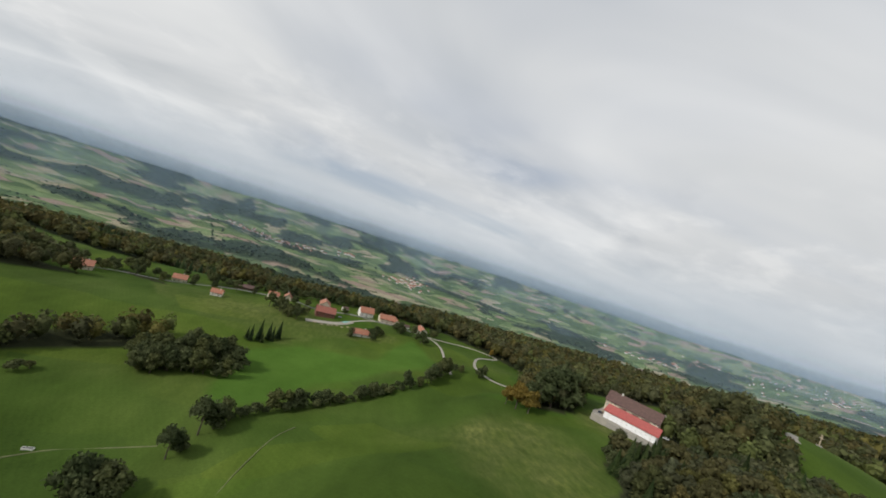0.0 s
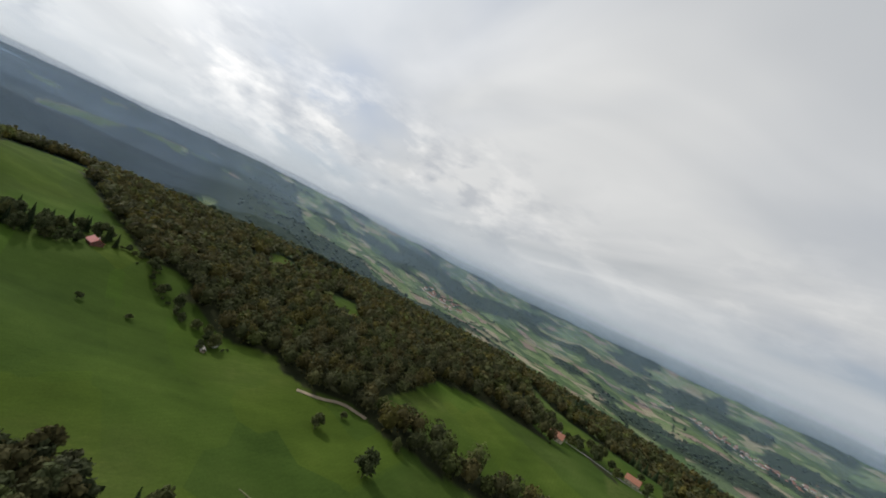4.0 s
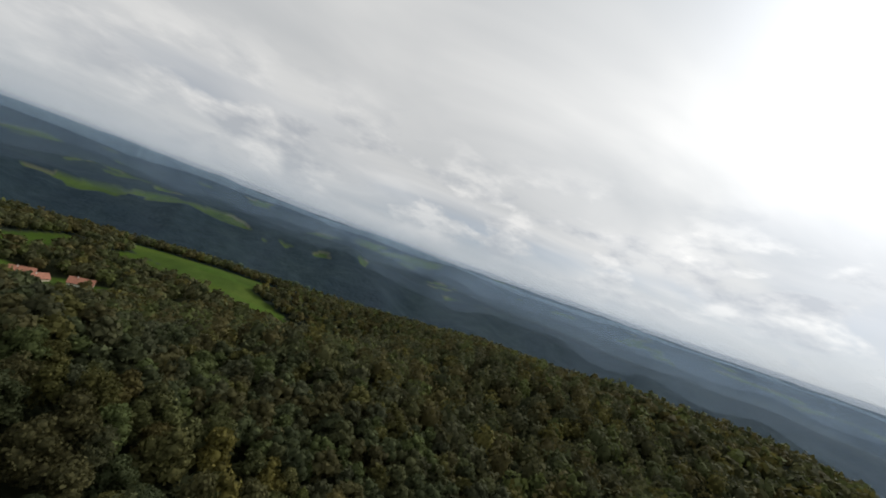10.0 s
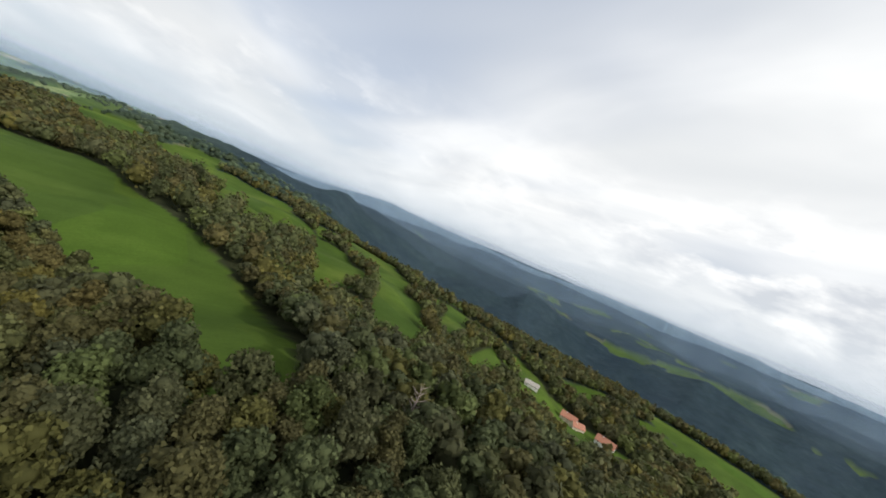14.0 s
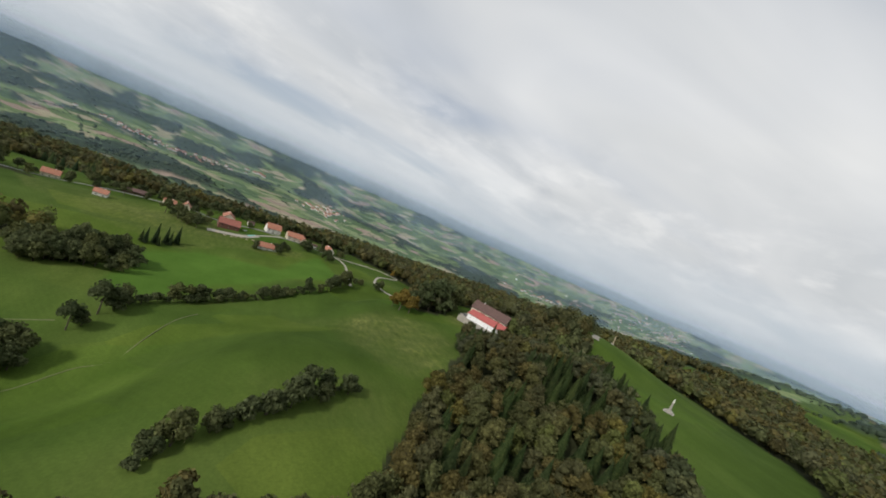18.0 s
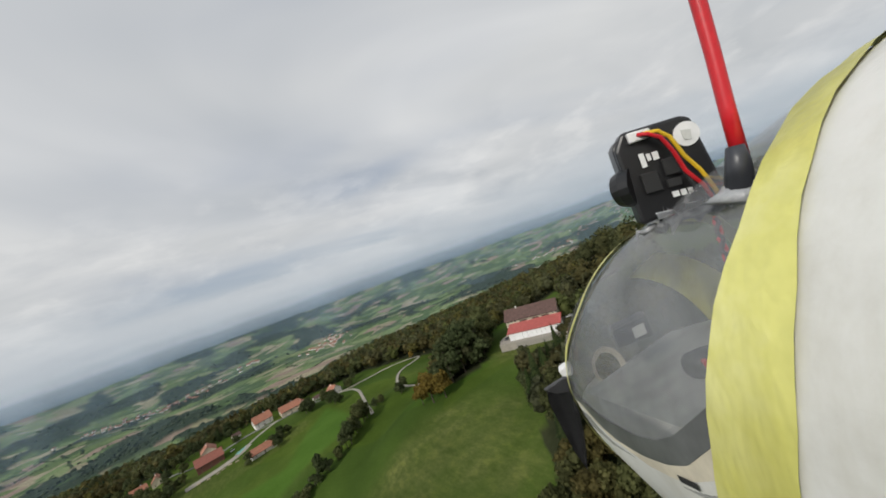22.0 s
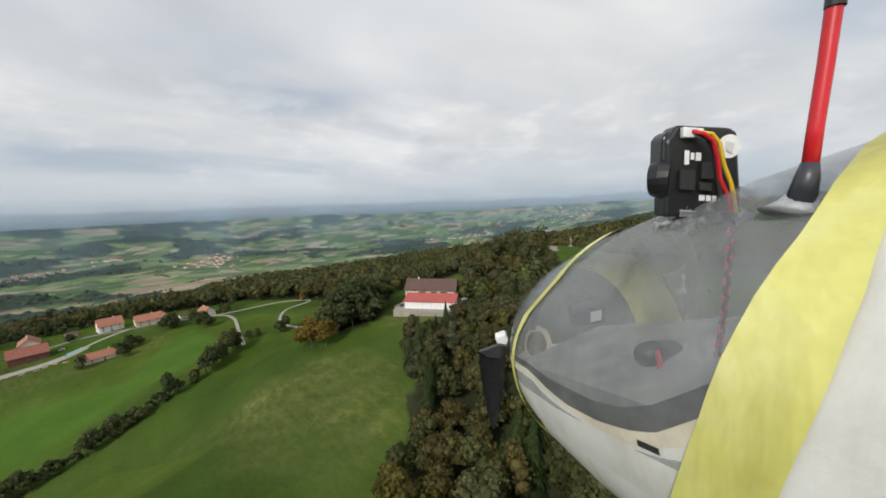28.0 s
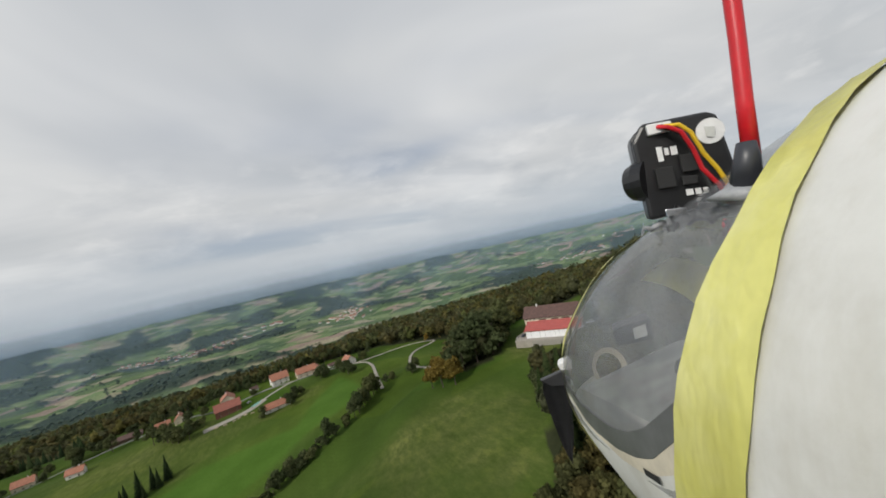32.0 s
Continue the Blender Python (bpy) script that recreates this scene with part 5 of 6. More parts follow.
yard = thing("yard_wall", "low curved stone wall round the farmyard", "wall", farm_m)
pts = [(15.5, -12), (20, -9), (23.5, -3), (23.5, 3), (20, 6.2), (12, 7.4), (2, 7.9), (-9, 8.2), (-14, 8.0)]
for (ax, ay), (bx, by) in zip(pts, pts[1:]):
    n = max(2, int(math.hypot(bx - ax, by - ay) / 1.6))
    for k in range(n):
        f0, f1 = k / n, (k + 1) / n
        x0, y0, x1, y1 = ax + (bx - ax) * f0, ay + (by - ay) * f0, ax + (bx - ax) * f1, ay + (by - ay) * f1
        blk = part("wall_block", boxes((0.02, math.hypot(x1 - x0, y1 - y0) - 0.02, -0.25, 0.25, -4.5, 0.55 + 0.1 * ((k * 7) % 3)), bevel=0.06), STONE, yard)
        blk.matrix_basis = pose(x0, y0, 0, 0, 0, math.degrees(math.atan2(y1 - y0, x1 - x0)))
pad = tagged(part("farmyard", boxes((-15.5, 23, -24.5, 7.6, -4.5, 0.05)), GRAVEL), "pale gravel yard of the farm", "yard", kind="structure")
pad.matrix_world = farm_m


def car(x, y, turn, label, paint, size=1.0, base=None):
    ob = thing("car", label, "car", (base or Matrix()) @ pose(x, y, 0.05 if base else z_at(x, y) + 0.05, 0, 0, turn))
    bm = boxes((-2.1, 2.1, -0.85, 0.85, 0.35, 0.95), bevel=0.14)
    part("body", bm, paint, ob)
    cab = part("cabin", boxes((-1.3, 1.1, -0.75, 0.75, 0.93, 1.5), bevel=0.18), PANE, ob)
    part("roof_panel", boxes((-1.0, 0.8, -0.68, 0.68, 1.49, 1.53), bevel=0.02), paint, cab)
    for wx in (-1.3, 1.35):
        for wy in (-0.8, 0.8):
            part("wheel", tube([(wx, wy - 0.1, 0.32), (wx, wy + 0.1, 0.32)], [0.32, 0.32], 12), RUBBER, ob)
    return ob


car(20, -1, 80, "dark parked car in the farmyard", plain("dark_car_paint", (0.05, 0.06, 0.08), 0.3), base=farm_m)
car(-19, -20, 30, "white parked car behind the farm", CAR_WHITE, base=farm_m)
trailer = thing("trailer", "flat timber trailer in the farmyard", "trailer", farm_m @ pose(18.5, -6.5, 0.05, 0, 0, 10))
part("bed", boxes((-2.5, 2.5, -1.1, 1.1, 0.7, 0.9)), WOOD_PALE, trailer)
for wx in (-0.8, 0.8):
    for wy in (-1, 1):
        part("wheel", tube([(wx, wy - 0.1, 0.4), (wx, wy + 0.1, 0.4)], [0.4, 0.4], 10), RUBBER, trailer)

# ---- village yard ----
cover_ob = thing("silage_clamp", "turquoise plastic sheet over a long silage heap", "heap", pose(-55, 433, z_at(-55, 433), 0, 0, 45))
bm = bmesh.new()
for k in range(9):
    for j in range(7):
        u, w = -1 + k / 4, -1 + j / 3
        bm.verts.new((u * 9, w * 2.2, 1.5 * (1 - w * w) * (1 - 0.35 * u * u) - 0.3))
bm.verts.ensure_lookup_table()
for k in range(8):
    for j in range(6):
        bm.faces.new([bm.verts[i] for i in (k * 7 + j, (k + 1) * 7 + j, (k + 1) * 7 + j + 1, k * 7 + j + 1)])
part("sheet", bm, TURQUOISE, cover_ob, smooth=True)
for k in range(7):
    t_ob = part("tyre", tube([(-7 + 2.3 * k, 0.4 * (-1) ** k, 1.05), (-7 + 2.3 * k, 0.4 * (-1) ** k, 1.25)], [0.4, 0.4], 10), RUBBER, cover_ob)
rv = random.Random(8)
for k in range(9):
    x, y = -90 + 6.2 * k + rv.uniform(-2, 2), 405 + 1.6 * k + rv.uniform(-2, 2)
    st = thing("log_stack", "stack of cut pale timber in the village yard", "timber", pose(x, y, z_at(x, y), 0, 0, rv.uniform(0, 60)), "timber stacks")
    for j in range(6):
        part("log", tube([(-1.6, (j % 3) * 0.5 - 0.5, 0.3 + 0.45 * (j // 3)), (1.6, (j % 3) * 0.5 - 0.5, 0.3 + 0.45 * (j // 3))], [0.24, 0.22], 7), WOOD_PALE, st)
car(-66, 446, 20, "white car parked beside the village barn", CAR_WHITE)
car(33, 464, 60, "white car parked at the end house", CAR_WHITE)


# ---- lanes ----
def lane(name, label, points, width, material, lift=0.35):
    """A strip of road laid on the ground, with a slight crown."""
    dense = []
    for k in range(len(points) - 1):
        p0, p1, p2, p3 = (Vector((*points[max(0, min(len(points) - 1, k + o))], 0)) for o in (-1, 0, 1, 2))
        for j in range(8):
            t = j / 8
            dense.append(0.5 * (2 * p1 + (p2 - p0) * t + (2 * p0 - 5 * p1 + 4 * p2 - p3) * t * t + (3 * p1 - p0 - 3 * p2 + p3) * t**3))
    dense.append(Vector((*points[-1], 0)))
    verts, faces = [], []
    for i, p in enumerate(dense):
        way = (dense[min(i + 1, len(dense) - 1)] - dense[max(i - 1, 0)]).normalized()
        off = Vector((-way.y, way.x, 0))
        for s, up in ((-1, -0.25), (-0.9, 0.08), (0, 0.16), (0.9, 0.08), (1, -0.25)):
            q = p + off * s * width / 2
            verts.append((q.x, q.y, z_at(q.x, q.y) + lift + up))
    for i in range(len(dense) - 1):
        for k in range(4):
            faces.append((5 * i + k, 5 * i + k + 1, 5 * i + 6 + k, 5 * i + 5 + k))
    return tagged(new(name, mesh(name, verts, faces, material)), label, "road", kind="structure")


lane("village_lane", "narrow asphalt lane through the hill village", [(-390, 430), (-307, 465), (-269, 491), (-211, 525), (-158, 514), (-128, 486), (-104, 463), (-62, 463), (-20, 456), (19, 461), (46, 459)], 3.4, ASPHALT)
lane("yard_track", "pale gravel track to the village yard", [(-20, 457), (-34, 447), (-50, 436), (-70, 417), (-94, 411)], 3.4, GRAVEL)
lane("village_yard", "pale concrete yard before the village barn", [(-102, 409), (-82, 414), (-64, 422), (-50, 435)], 8.5, GRAVEL, 0.5)
lane("meadow_track", "pale gravel track down beside the hedge", [(46, 459), (60, 446), (63, 420), (61, 393), (55, 343), (51, 306)], 3.0, GRAVEL)
lane("loop_track", "pale gravel track looping over the pasture", [(46, 459), (88, 452), (118, 438), (136, 426), (142, 418), (134, 410), (111, 398), (97, 373), (88, 337), (91, 308), (108, 290)], 3.0, GRAVEL)
lane("farm_track", "gravel track from the farm to the knoll", [(168, 196), (190, 212), (220, 228), (250, 232), (275, 222), (290, 200)], 3.4, GRAVEL)
lane("field_path", "faint worn path across the lower meadow", [(-240, 60), (-211, 91), (-198, 114), (-190, 143), (-177, 160), (-163, 167), (-130, 172)], 0.9, WORN_GRASS, 0.12)
lane("mown_edge", "faint pale edge where the mown grass ends", [(-126, 36), (-127, 54), (-130, 97), (-118, 116), (-106, 131), (-93, 134), (-87, 153), (-78, 181), (-69, 197)], 0.6, WORN_GRASS, 0.1)
lane("bare_bank", "bare earth bank at the wood's edge", [(-345, 105), (-338, 122), (-334, 140), (-318, 155)], 4.0, EARTH)
lane("stony_patch", "pale stony patch on the knoll", [(262, 168), (270, 176), (279, 181)], 7.0, GRAVEL)

# ---- things on the meadows ----
crate_ob = thing("feed_rack", "low pale timber feed rack on the meadow", "rack", pose(-131, 120, z_at(-131, 120), 0, 0, 20))
part("floor", boxes((-3, 3, -1.8, 1.8, 0.1, 0.3)), WOOD_PALE, crate_ob)
for k in range(9):
    part("slat", boxes((-3 + 0.72 * k, -2.85 + 0.72 * k, -1.8, 1.8, 0.3, 0.45)), WOOD_PALE, crate_ob)
for sy in (-1.8, 1.8):
    part("rail", boxes((-3, 3, sy - 0.08, sy + 0.08, 0.4, 1.0)), WOOD_PALE, crate_ob)
trough = thing("water_trough", "pale concrete water trough beside the field path", "trough", pose(-178, 163, z_at(-178, 163), 0, 0, 10))
part("basin", boxes((-2.2, 2.2, -0.7, -0.55, 0, 0.9), (-2.2, 2.2, 0.55, 0.7, 0, 0.9), (-2.2, -2.05, -0.55, 0.55, 0, 0.9), (2.05, 2.2, -0.55, 0.55, 0, 0.9), (-2.05, 2.05, -0.55, 0.55, 0, 0.2), bevel=0.03), RENDER_WHITE, trough)
part("water", boxes((-2.05, 2.05, -0.55, 0.55, 0.2, 0.7)), PANE, trough)

# wayside monument on the ridge meadow: a stepped base, a pillar and a plain figure
mx, my = 225, 63
mon = thing("monument", "pale stone monument with stepped base on the ridge meadow", "monument", pose(mx, my, z_at(mx, my) - 0.2, 0, 0, 25))
for k in range(5):
    s = 3.4 - 0.55 * k
    part("step", boxes((-s, s, -s, s, 0.45 * k, 0.45 * k + 0.45), bevel=0.05), STONE, mon)
part("pillar", tube([(0, 0, 2.2), (0, 0, 2.8), (0, 0, 7.2), (0, 0, 7.7)], [1.0, 0.75, 0.5, 0.85], 8), STONE, mon)
part("finial", tube([(0, 0, 7.7), (0, 0, 8.5), (0, 0, 9.6), (0, 0, 10.2), (0, 0, 10.6)], [0.55, 0.6, 0.42, 0.3, 0.1], 10), RENDER_WHITE, mon)
cx, cy = 300, 177
cross = thing("summit_cross", "tall pale cross on the grassy knoll", "cross", pose(cx, cy, z_at(cx, cy), 0, 0, 60))
part("base", boxes((-1.4, 1.4, -1.4, 1.4, -0.5, 0.9), bevel=0.08), STONE, cross)
part("upright", boxes((-0.3, 0.3, -0.3, 0.3, 0.9, 9.0), bevel=0.04), WOOD_PALE, cross)
part("arm", boxes((-2.2, 2.2, -0.26, 0.26, 6.3, 6.9), bevel=0.04), WOOD_PALE, cross)


# ---- distant villages ----
def far_village(name, label, x, y, spread_x, spread_y, count, seed, size=1.0):
    r2 = np.random.RandomState(seed)
    for material, share, what in ((RENDER_WHITE, 0, "wall"), (ROOF_RED, 1, "roof")):
        verts, faces = [], []
        r3 = np.random.RandomState(seed)
        for k in range(count):
            px, py = x + r3.normal(0, spread_x), y + r3.normal(0, spread_y)
            a, l, w, h = r3.uniform(0, 3.14), r3.uniform(8, 13) * size, r3.uniform(5, 7) * size, r3.uniform(6, 9) * size
            z = z_at(px, py)
            c, s, o = math.cos(a), math.sin(a), len(verts)
            put = lambda u, v, t: verts.append((px + u * c - v * s, py + u * s + v * c, z + t))
            if share == 0:
                for t in (-3, h):
                    for u, v in ((-l, -w), (l, -w), (l, w), (-l, w)):
                        put(u, v, t)
                faces += [tuple(o + i for i in q) for q in ((0, 1, 5, 4), (1, 2, 6, 5), (2, 3, 7, 6), (3, 0, 4, 7), (4, 5, 6, 7))]
            else:
                for u in (-l - 1, l + 1):
                    for v, t in ((-w - 1, h - 0.6), (0, h + w * 0.9), (w + 1, h - 0.6)):
                        put(u, v, t)
                faces += [tuple(o + i for i in q) for q in ((0, 3, 4, 1), (1, 4, 5, 2), (0, 1, 2), (3, 5, 4))]
        me = mesh(name, verts, faces, material)
        if share == 0:
            ob = tagged(new(name, me), label, "village", kind="stuff")
        else:
            part("roof", me, None, ob)


far_village("distant_village", "distant village of pale houses with red roofs", -800, 3110, 230, 60, 60, 41, 1.0)
far_village("distant_village", "distant red-roofed village among fields", 345, 2880, 110, 110, 46, 42, 1.0)
far_village("distant_village", "distant village beside the wooded slope", -2280, 1560, 90, 120, 34, 43, 1.1)
far_village("distant_town", "pale distant town on the plain", 3300, 2050, 300, 160, 80, 44, 0.7)
far_village("distant_village", "distant village below the long ridge", 2450, 2440, 220, 60, 50, 45, 0.9)
far_village("distant_farm", "distant farm with long pale sheds", -205, 3330, 40, 25, 6, 46, 1.5)


# ---- the model aircraft that carries the camera, at the place where it hovers longest ----
foam = Mat("white_foam", 0.6)
foam_tone = foam.ramp(foam.noise(16, 6, 0.6), (0.3, (0.56, 0.555, 0.52)), (0.5, (0.66, 0.66, 0.63)), (0.72, (0.72, 0.72, 0.70)))
foam_tone = foam.mix(0.55, foam_tone, foam.ramp(foam.noise(34, 5, 0.65, stretch=(1.0, 0.22, 1.0)), (0.34, (0.80, 0.78, 0.72)), (0.55, (1, 1, 1))), "MULTIPLY")
foam_tone = foam.mix(0.7, foam_tone, foam.ramp(foam.noise(7, 3, 0.5), (0.60, (1, 1, 1)), (0.72, (0.88, 0.82, 0.68))), "MULTIPLY")
foam.colour(foam_tone).bump(foam.noise(260, 3, 0.6), 0.5, 0.0005)
FOAM = foam.m
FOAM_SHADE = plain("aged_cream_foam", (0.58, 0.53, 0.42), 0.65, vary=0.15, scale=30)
tape = Mat("yellow_fabric_tape", 0.42)
tape_tone = tape.ramp(tape.noise(11, 5, 0.6), (0.3, (0.47, 0.46, 0.12)), (0.5, (0.63, 0.61, 0.18)), (0.72, (0.76, 0.74, 0.36)))
tape_tone = tape.mix(0.8, tape_tone, tape.ramp(tape.noise(26, 5, 0.65, stretch=(1.0, 0.16, 0.5)), (0.34, (0.66, 0.65, 0.56)), (0.48, (0.95, 0.95, 0.92)), (0.62, (1.12, 1.12, 1.25))), "MULTIPLY")
tape.colour(tape_tone).bump(tape.noise(40, 4, 0.6, stretch=(1.0, 0.14, 0.5)), 1.0, 0.0045)
TAPE = tape.m
BLACK_PLASTIC = plain("black_plastic", (0.012, 0.012, 0.013), 0.35, vary=0.25, scale=60)
CARBON = plain("dark_prop_plastic", (0.035, 0.035, 0.037), 0.3, vary=0.3, scale=40)
WHITE_PLASTIC = plain("white_plastic", (0.75, 0.75, 0.74), 0.4, vary=0.08, scale=40)
RED_CABLE = plain("red_cable", (0.55, 0.012, 0.02), 0.35, vary=0.15, scale=60)
YELLOW_CABLE = plain("yellow_cable", (0.70, 0.46, 0.02), 0.4, vary=0.12, scale=60)
DARK_CABLE = plain("dark_cable", (0.05, 0.012, 0.02), 0.4, vary=0.2, scale=60)
SHRINK = plain("grey_heat_shrink", (0.035, 0.037, 0.045), 0.4, vary=0.3, scale=50)
RIM_GREY = plain("grey_rim_plastic", (0.115, 0.118, 0.122), 0.35, vary=0.3, scale=40)
GLUE = plain("milky_glue", (0.34, 0.35, 0.36), 0.25, vary=0.3, scale=90, relief=0.001)
GREY_TRAY = plain("grey_inner_tray", (0.60, 0.61, 0.58), 0.6, vary=0.2, scale=30)
CHROME = plain("bright_solder", (0.85, 0.85, 0.85), 0.15, 1.0, vary=0.05)
clear = Mat("clear_canopy", 0.08, Alpha=0.46)
clear.colour(clear.ramp(clear.noise(30, 5), (0.3, (0.22, 0.23, 0.245)), (0.7, (0.36, 0.37, 0.38))))
# smears and fine scratches make the plastic uneven
smear = clear.mix(0.5, clear.ramp(clear.noise(9, 5, 0.6), (0.32, (0.34, 0.34, 0.34)), (0.7, (0.60, 0.60, 0.60))), clear.ramp(clear.noise(60, 4, 0.7, stretch=(1.0, 0.2, 1.0)), (0.4, (0.40, 0.40, 0.40)), (0.7, (0.60, 0.60, 0.60))))
clear.link(smear, clear.b.inputs["Alpha"])
clear.bump(clear.noise(14, 3, 0.5), 0.25, 0.003)


plane = thing("model_aircraft", "white foam model aircraft with clear canopy and yellow tape", "aircraft", flown(0.000, -6.000, 3.000, 323.50, -1.00, -0.50))
BACK = Vector((0.352, 0.241, 0.905)).normalized()
SIDE = BACK.cross(Vector((0, 1, 0))).normalized() * -1
RISE = SIDE.cross(BACK).normalized()
if RISE.y < 0:
    RISE = -RISE
if SIDE.x < 0:
    SIDE = -SIDE
NOSE = Vector((0.137, -0.152, -0.46))
GIRTH = [(0.0, 0.018), (0.012, 0.046), (0.03, 0.066), (0.06, 0.086), (0.10, 0.102), (0.16, 0.117), (0.24, 0.128), (0.34, 0.136), (0.48, 0.142), (0.62, 0.142)]


def girth(s):
    return float(np.interp(s, [g[0] for g in GIRTH], [g[1] for g in GIRTH]))


def slim(v):
    return Vector((v.x * 0.9645, v.y * 0.9645, v.z))


def hull(s, turn, swell=1.0):
    """A point of the fuselage s metres behind the nose, turn degrees up from the side away from the camera."""
    r = girth(s) * swell
    return slim(NOSE + BACK * s + SIDE * (r * 0.92 * math.cos(radians(turn))) + RISE * (r * math.sin(radians(turn))))


def skin(s_list, turn_list, swell=1.0, closed=False):
    bm = bmesh.new()
    grid = [[bm.verts.new(hull(s, a, swell)) for a in turn_list] for s in s_list]
    for g0, g1 in zip(grid, grid[1:]):
        for k in range(len(turn_list) - (0 if closed else 1)):
            j = (k + 1) % len(turn_list)
            bm.faces.new((g0[k], g0[j], g1[j], g1[k]))
    return bm


fine = [0.0, 0.004, 0.012, 0.02, 0.03, 0.045, 0.06, 0.08, 0.10, 0.13, 0.16, 0.20, 0.24, 0.28, 0.30, 0.32, 0.338]
SEAM_L, SEAM_R = 187.0, -7.0
part("lower_hull", skin(fine, [SEAM_L + k * (360 + SEAM_R - SEAM_L) / 30 for k in range(31)]), FOAM, plane, "worn white foam belly", True)
TAPE_TURN = [-90, 0, 60, 90, 134, 149, 159, 167, 175, 184, 196, 215, 240, 270]
TAPE_FRONT = [0.20, 0.27, 0.345, 0.345, 0.327, 0.310, 0.298, 0.290, 0.281, 0.270, 0.253, 0.232, 0.212, 0.20]
TAPE_REAR = [0.24, 0.31, 0.372, 0.366, 0.350, 0.343, 0.336, 0.328, 0.319, 0.308, 0.294, 0.274, 0.252, 0.24]
rear = bmesh.new()
rear_rings = []
for f in (0.0, 0.08, 0.2, 0.4, 0.7, 1.0):
    starts = [float(0.5 * (np.interp(a, TAPE_TURN, TAPE_FRONT) + np.interp(a, TAPE_TURN, TAPE_REAR))) for a in range(-90, 270, 6)]
    rear_rings.append([rear.verts.new(hull(s + (0.62 - s) * f, a, 1.036)) for a, s in zip(range(-90, 270, 6), starts)])
for r0, r1 in zip(rear_rings, rear_rings[1:]):
    for k in range(60):
        rear.faces.new((r0[k], r0[(k + 1) % 60], r1[(k + 1) % 60], r1[k]))
part("rear_hull", rear, FOAM, plane, "white foam fuselage side", True)
tail = bmesh.new()
tail_rings = [[tail.verts.new(hull(0.62, 12 * k) * f + slim(NOSE + BACK * (0.62 + d)) * (1 - f)) for k in range(30)] for f, d in ((1.0, 0.0), (0.86, 0.10), (0.6, 0.2), (0.3, 0.27))]
for r0, r1 in zip(tail_rings, tail_rings[1:]):
    for k in range(30):
        tail.faces.new((r0[k], r0[(k + 1) % 30], r1[(k + 1) % 30], r1[k]))
tail.faces.new(tail_rings[-1])
part("tail_cone", tail, FOAM, plane, smooth=True)
part("nose_cap", skin([0.0, 0.003], [24 * k for k in range(15)], 1.0, True), FOAM_SHADE, plane, smooth=True)
canopy = part("canopy", skin(fine, [SEAM_R + k * (SEAM_L - SEAM_R) / 34 for k in range(35)], 1.03), clear.m, plane, "clear scratched plastic canopy", True)
RIM_S = [0.045, 0.08, 0.113, 0.15, 0.178, 0.21, 0.237, 0.256, 0.283, 0.302]
RIM_IN = [171.0, 172.0, 173.0, 175.5, 177.0, 178.0, 176.5, 174.0, 168.0, 163.5]
RIM_OUT = [175.0, 175.5, 176.0, 180.0, 183.0, 183.5, 182.0, 180.0, 173.5, 169.5]
RIM_LIP = [177.0, 177.5, 178.0, 182.0, 184.2, 186.2, 185.3, 183.2, 179.0, 175.5]


def strip_between(lower, upper, swell, swell_end, across=5):
    """A strip of skin along the fuselage between two lines."""
    bm = bmesh.new()
    rows = []
    for k in range(41):
        s = RIM_S[0] + (RIM_S[-1] - RIM_S[0]) * k / 40
        t0 = float(np.interp(s, RIM_S, lower)) if isinstance(lower, list) else lower
        t1 = float(np.interp(s, RIM_S, upper)) if isinstance(upper, list) else upper
        rows.append([bm.verts.new(hull(s, t0 + (t1 - t0) * f / across, swell + (swell_end - swell) * f / across)) for f in range(across + 1)])
    for r0, r1 in zip(rows, rows[1:]):
        for k in range(across):
            bm.faces.new((r0[k], r0[k + 1], r1[k + 1], r1[k]))
    return bm


part("canopy_rim", strip_between(RIM_IN, RIM_OUT, 1.040, 1.040), RIM_GREY, plane, "grey canopy rim bowed along its lower edge", True)
part("seam_edge", strip_between(RIM_OUT, RIM_LIP, 1.037, 1.037), FOAM_SHADE, plane, "cream foam lip under the canopy", True)
part("hull_shoulder", strip_between(RIM_LIP, 202.0, 1.034, 1.001), FOAM, plane, "white foam shoulder below the seam", True)
NOSE_TURN = [-90, 0, 60, 110, 136, 150, 163, 175, 195, 230, 270]
NOSE_AT = [0.075, 0.13, 0.18, 0.17, 0.145, 0.108, 0.086, 0.074, 0.070, 0.071, 0.075]
bm = bmesh.new()
strip = [[bm.verts.new(hull(float(np.interp(a, NOSE_TURN, NOSE_AT)) + d, a, 1.052)) for a in range(-90, 270, 5)] for d in (-0.006, 0.0, 0.006)]
for r0, r1 in zip(strip, strip[1:]):
    for k in range(72):
        bm.faces.new((r0[k], r0[(k + 1) % 72], r1[(k + 1) % 72], r1[k]))
part("nose_tape", bm, TAPE, plane, "narrow yellow tape round the nose", True)
bm = bmesh.new()
band = [(a, float(np.interp(a, TAPE_TURN, TAPE_FRONT)), float(np.interp(a, TAPE_TURN, TAPE_REAR))) for a in range(-90, 271, 6)]
tape_rows = [[bm.verts.new(hull(s0 + (s1 - s0) * f, a, 1.05 + 0.004 * math.sin(a * 0.35 + 9 * f))) for a, s0, s1 in band] for f in (0, 0.17, 0.33, 0.5, 0.67, 0.83, 1)]
for r0, r1 in zip(tape_rows, tape_rows[1:]):
    for k in range(len(band) - 1):
        bm.faces.new((r0[k], r0[k + 1], r1[k + 1], r1[k]))
part("wide_tape", bm, TAPE, plane, "wide yellow tape wound round the fuselage", True)


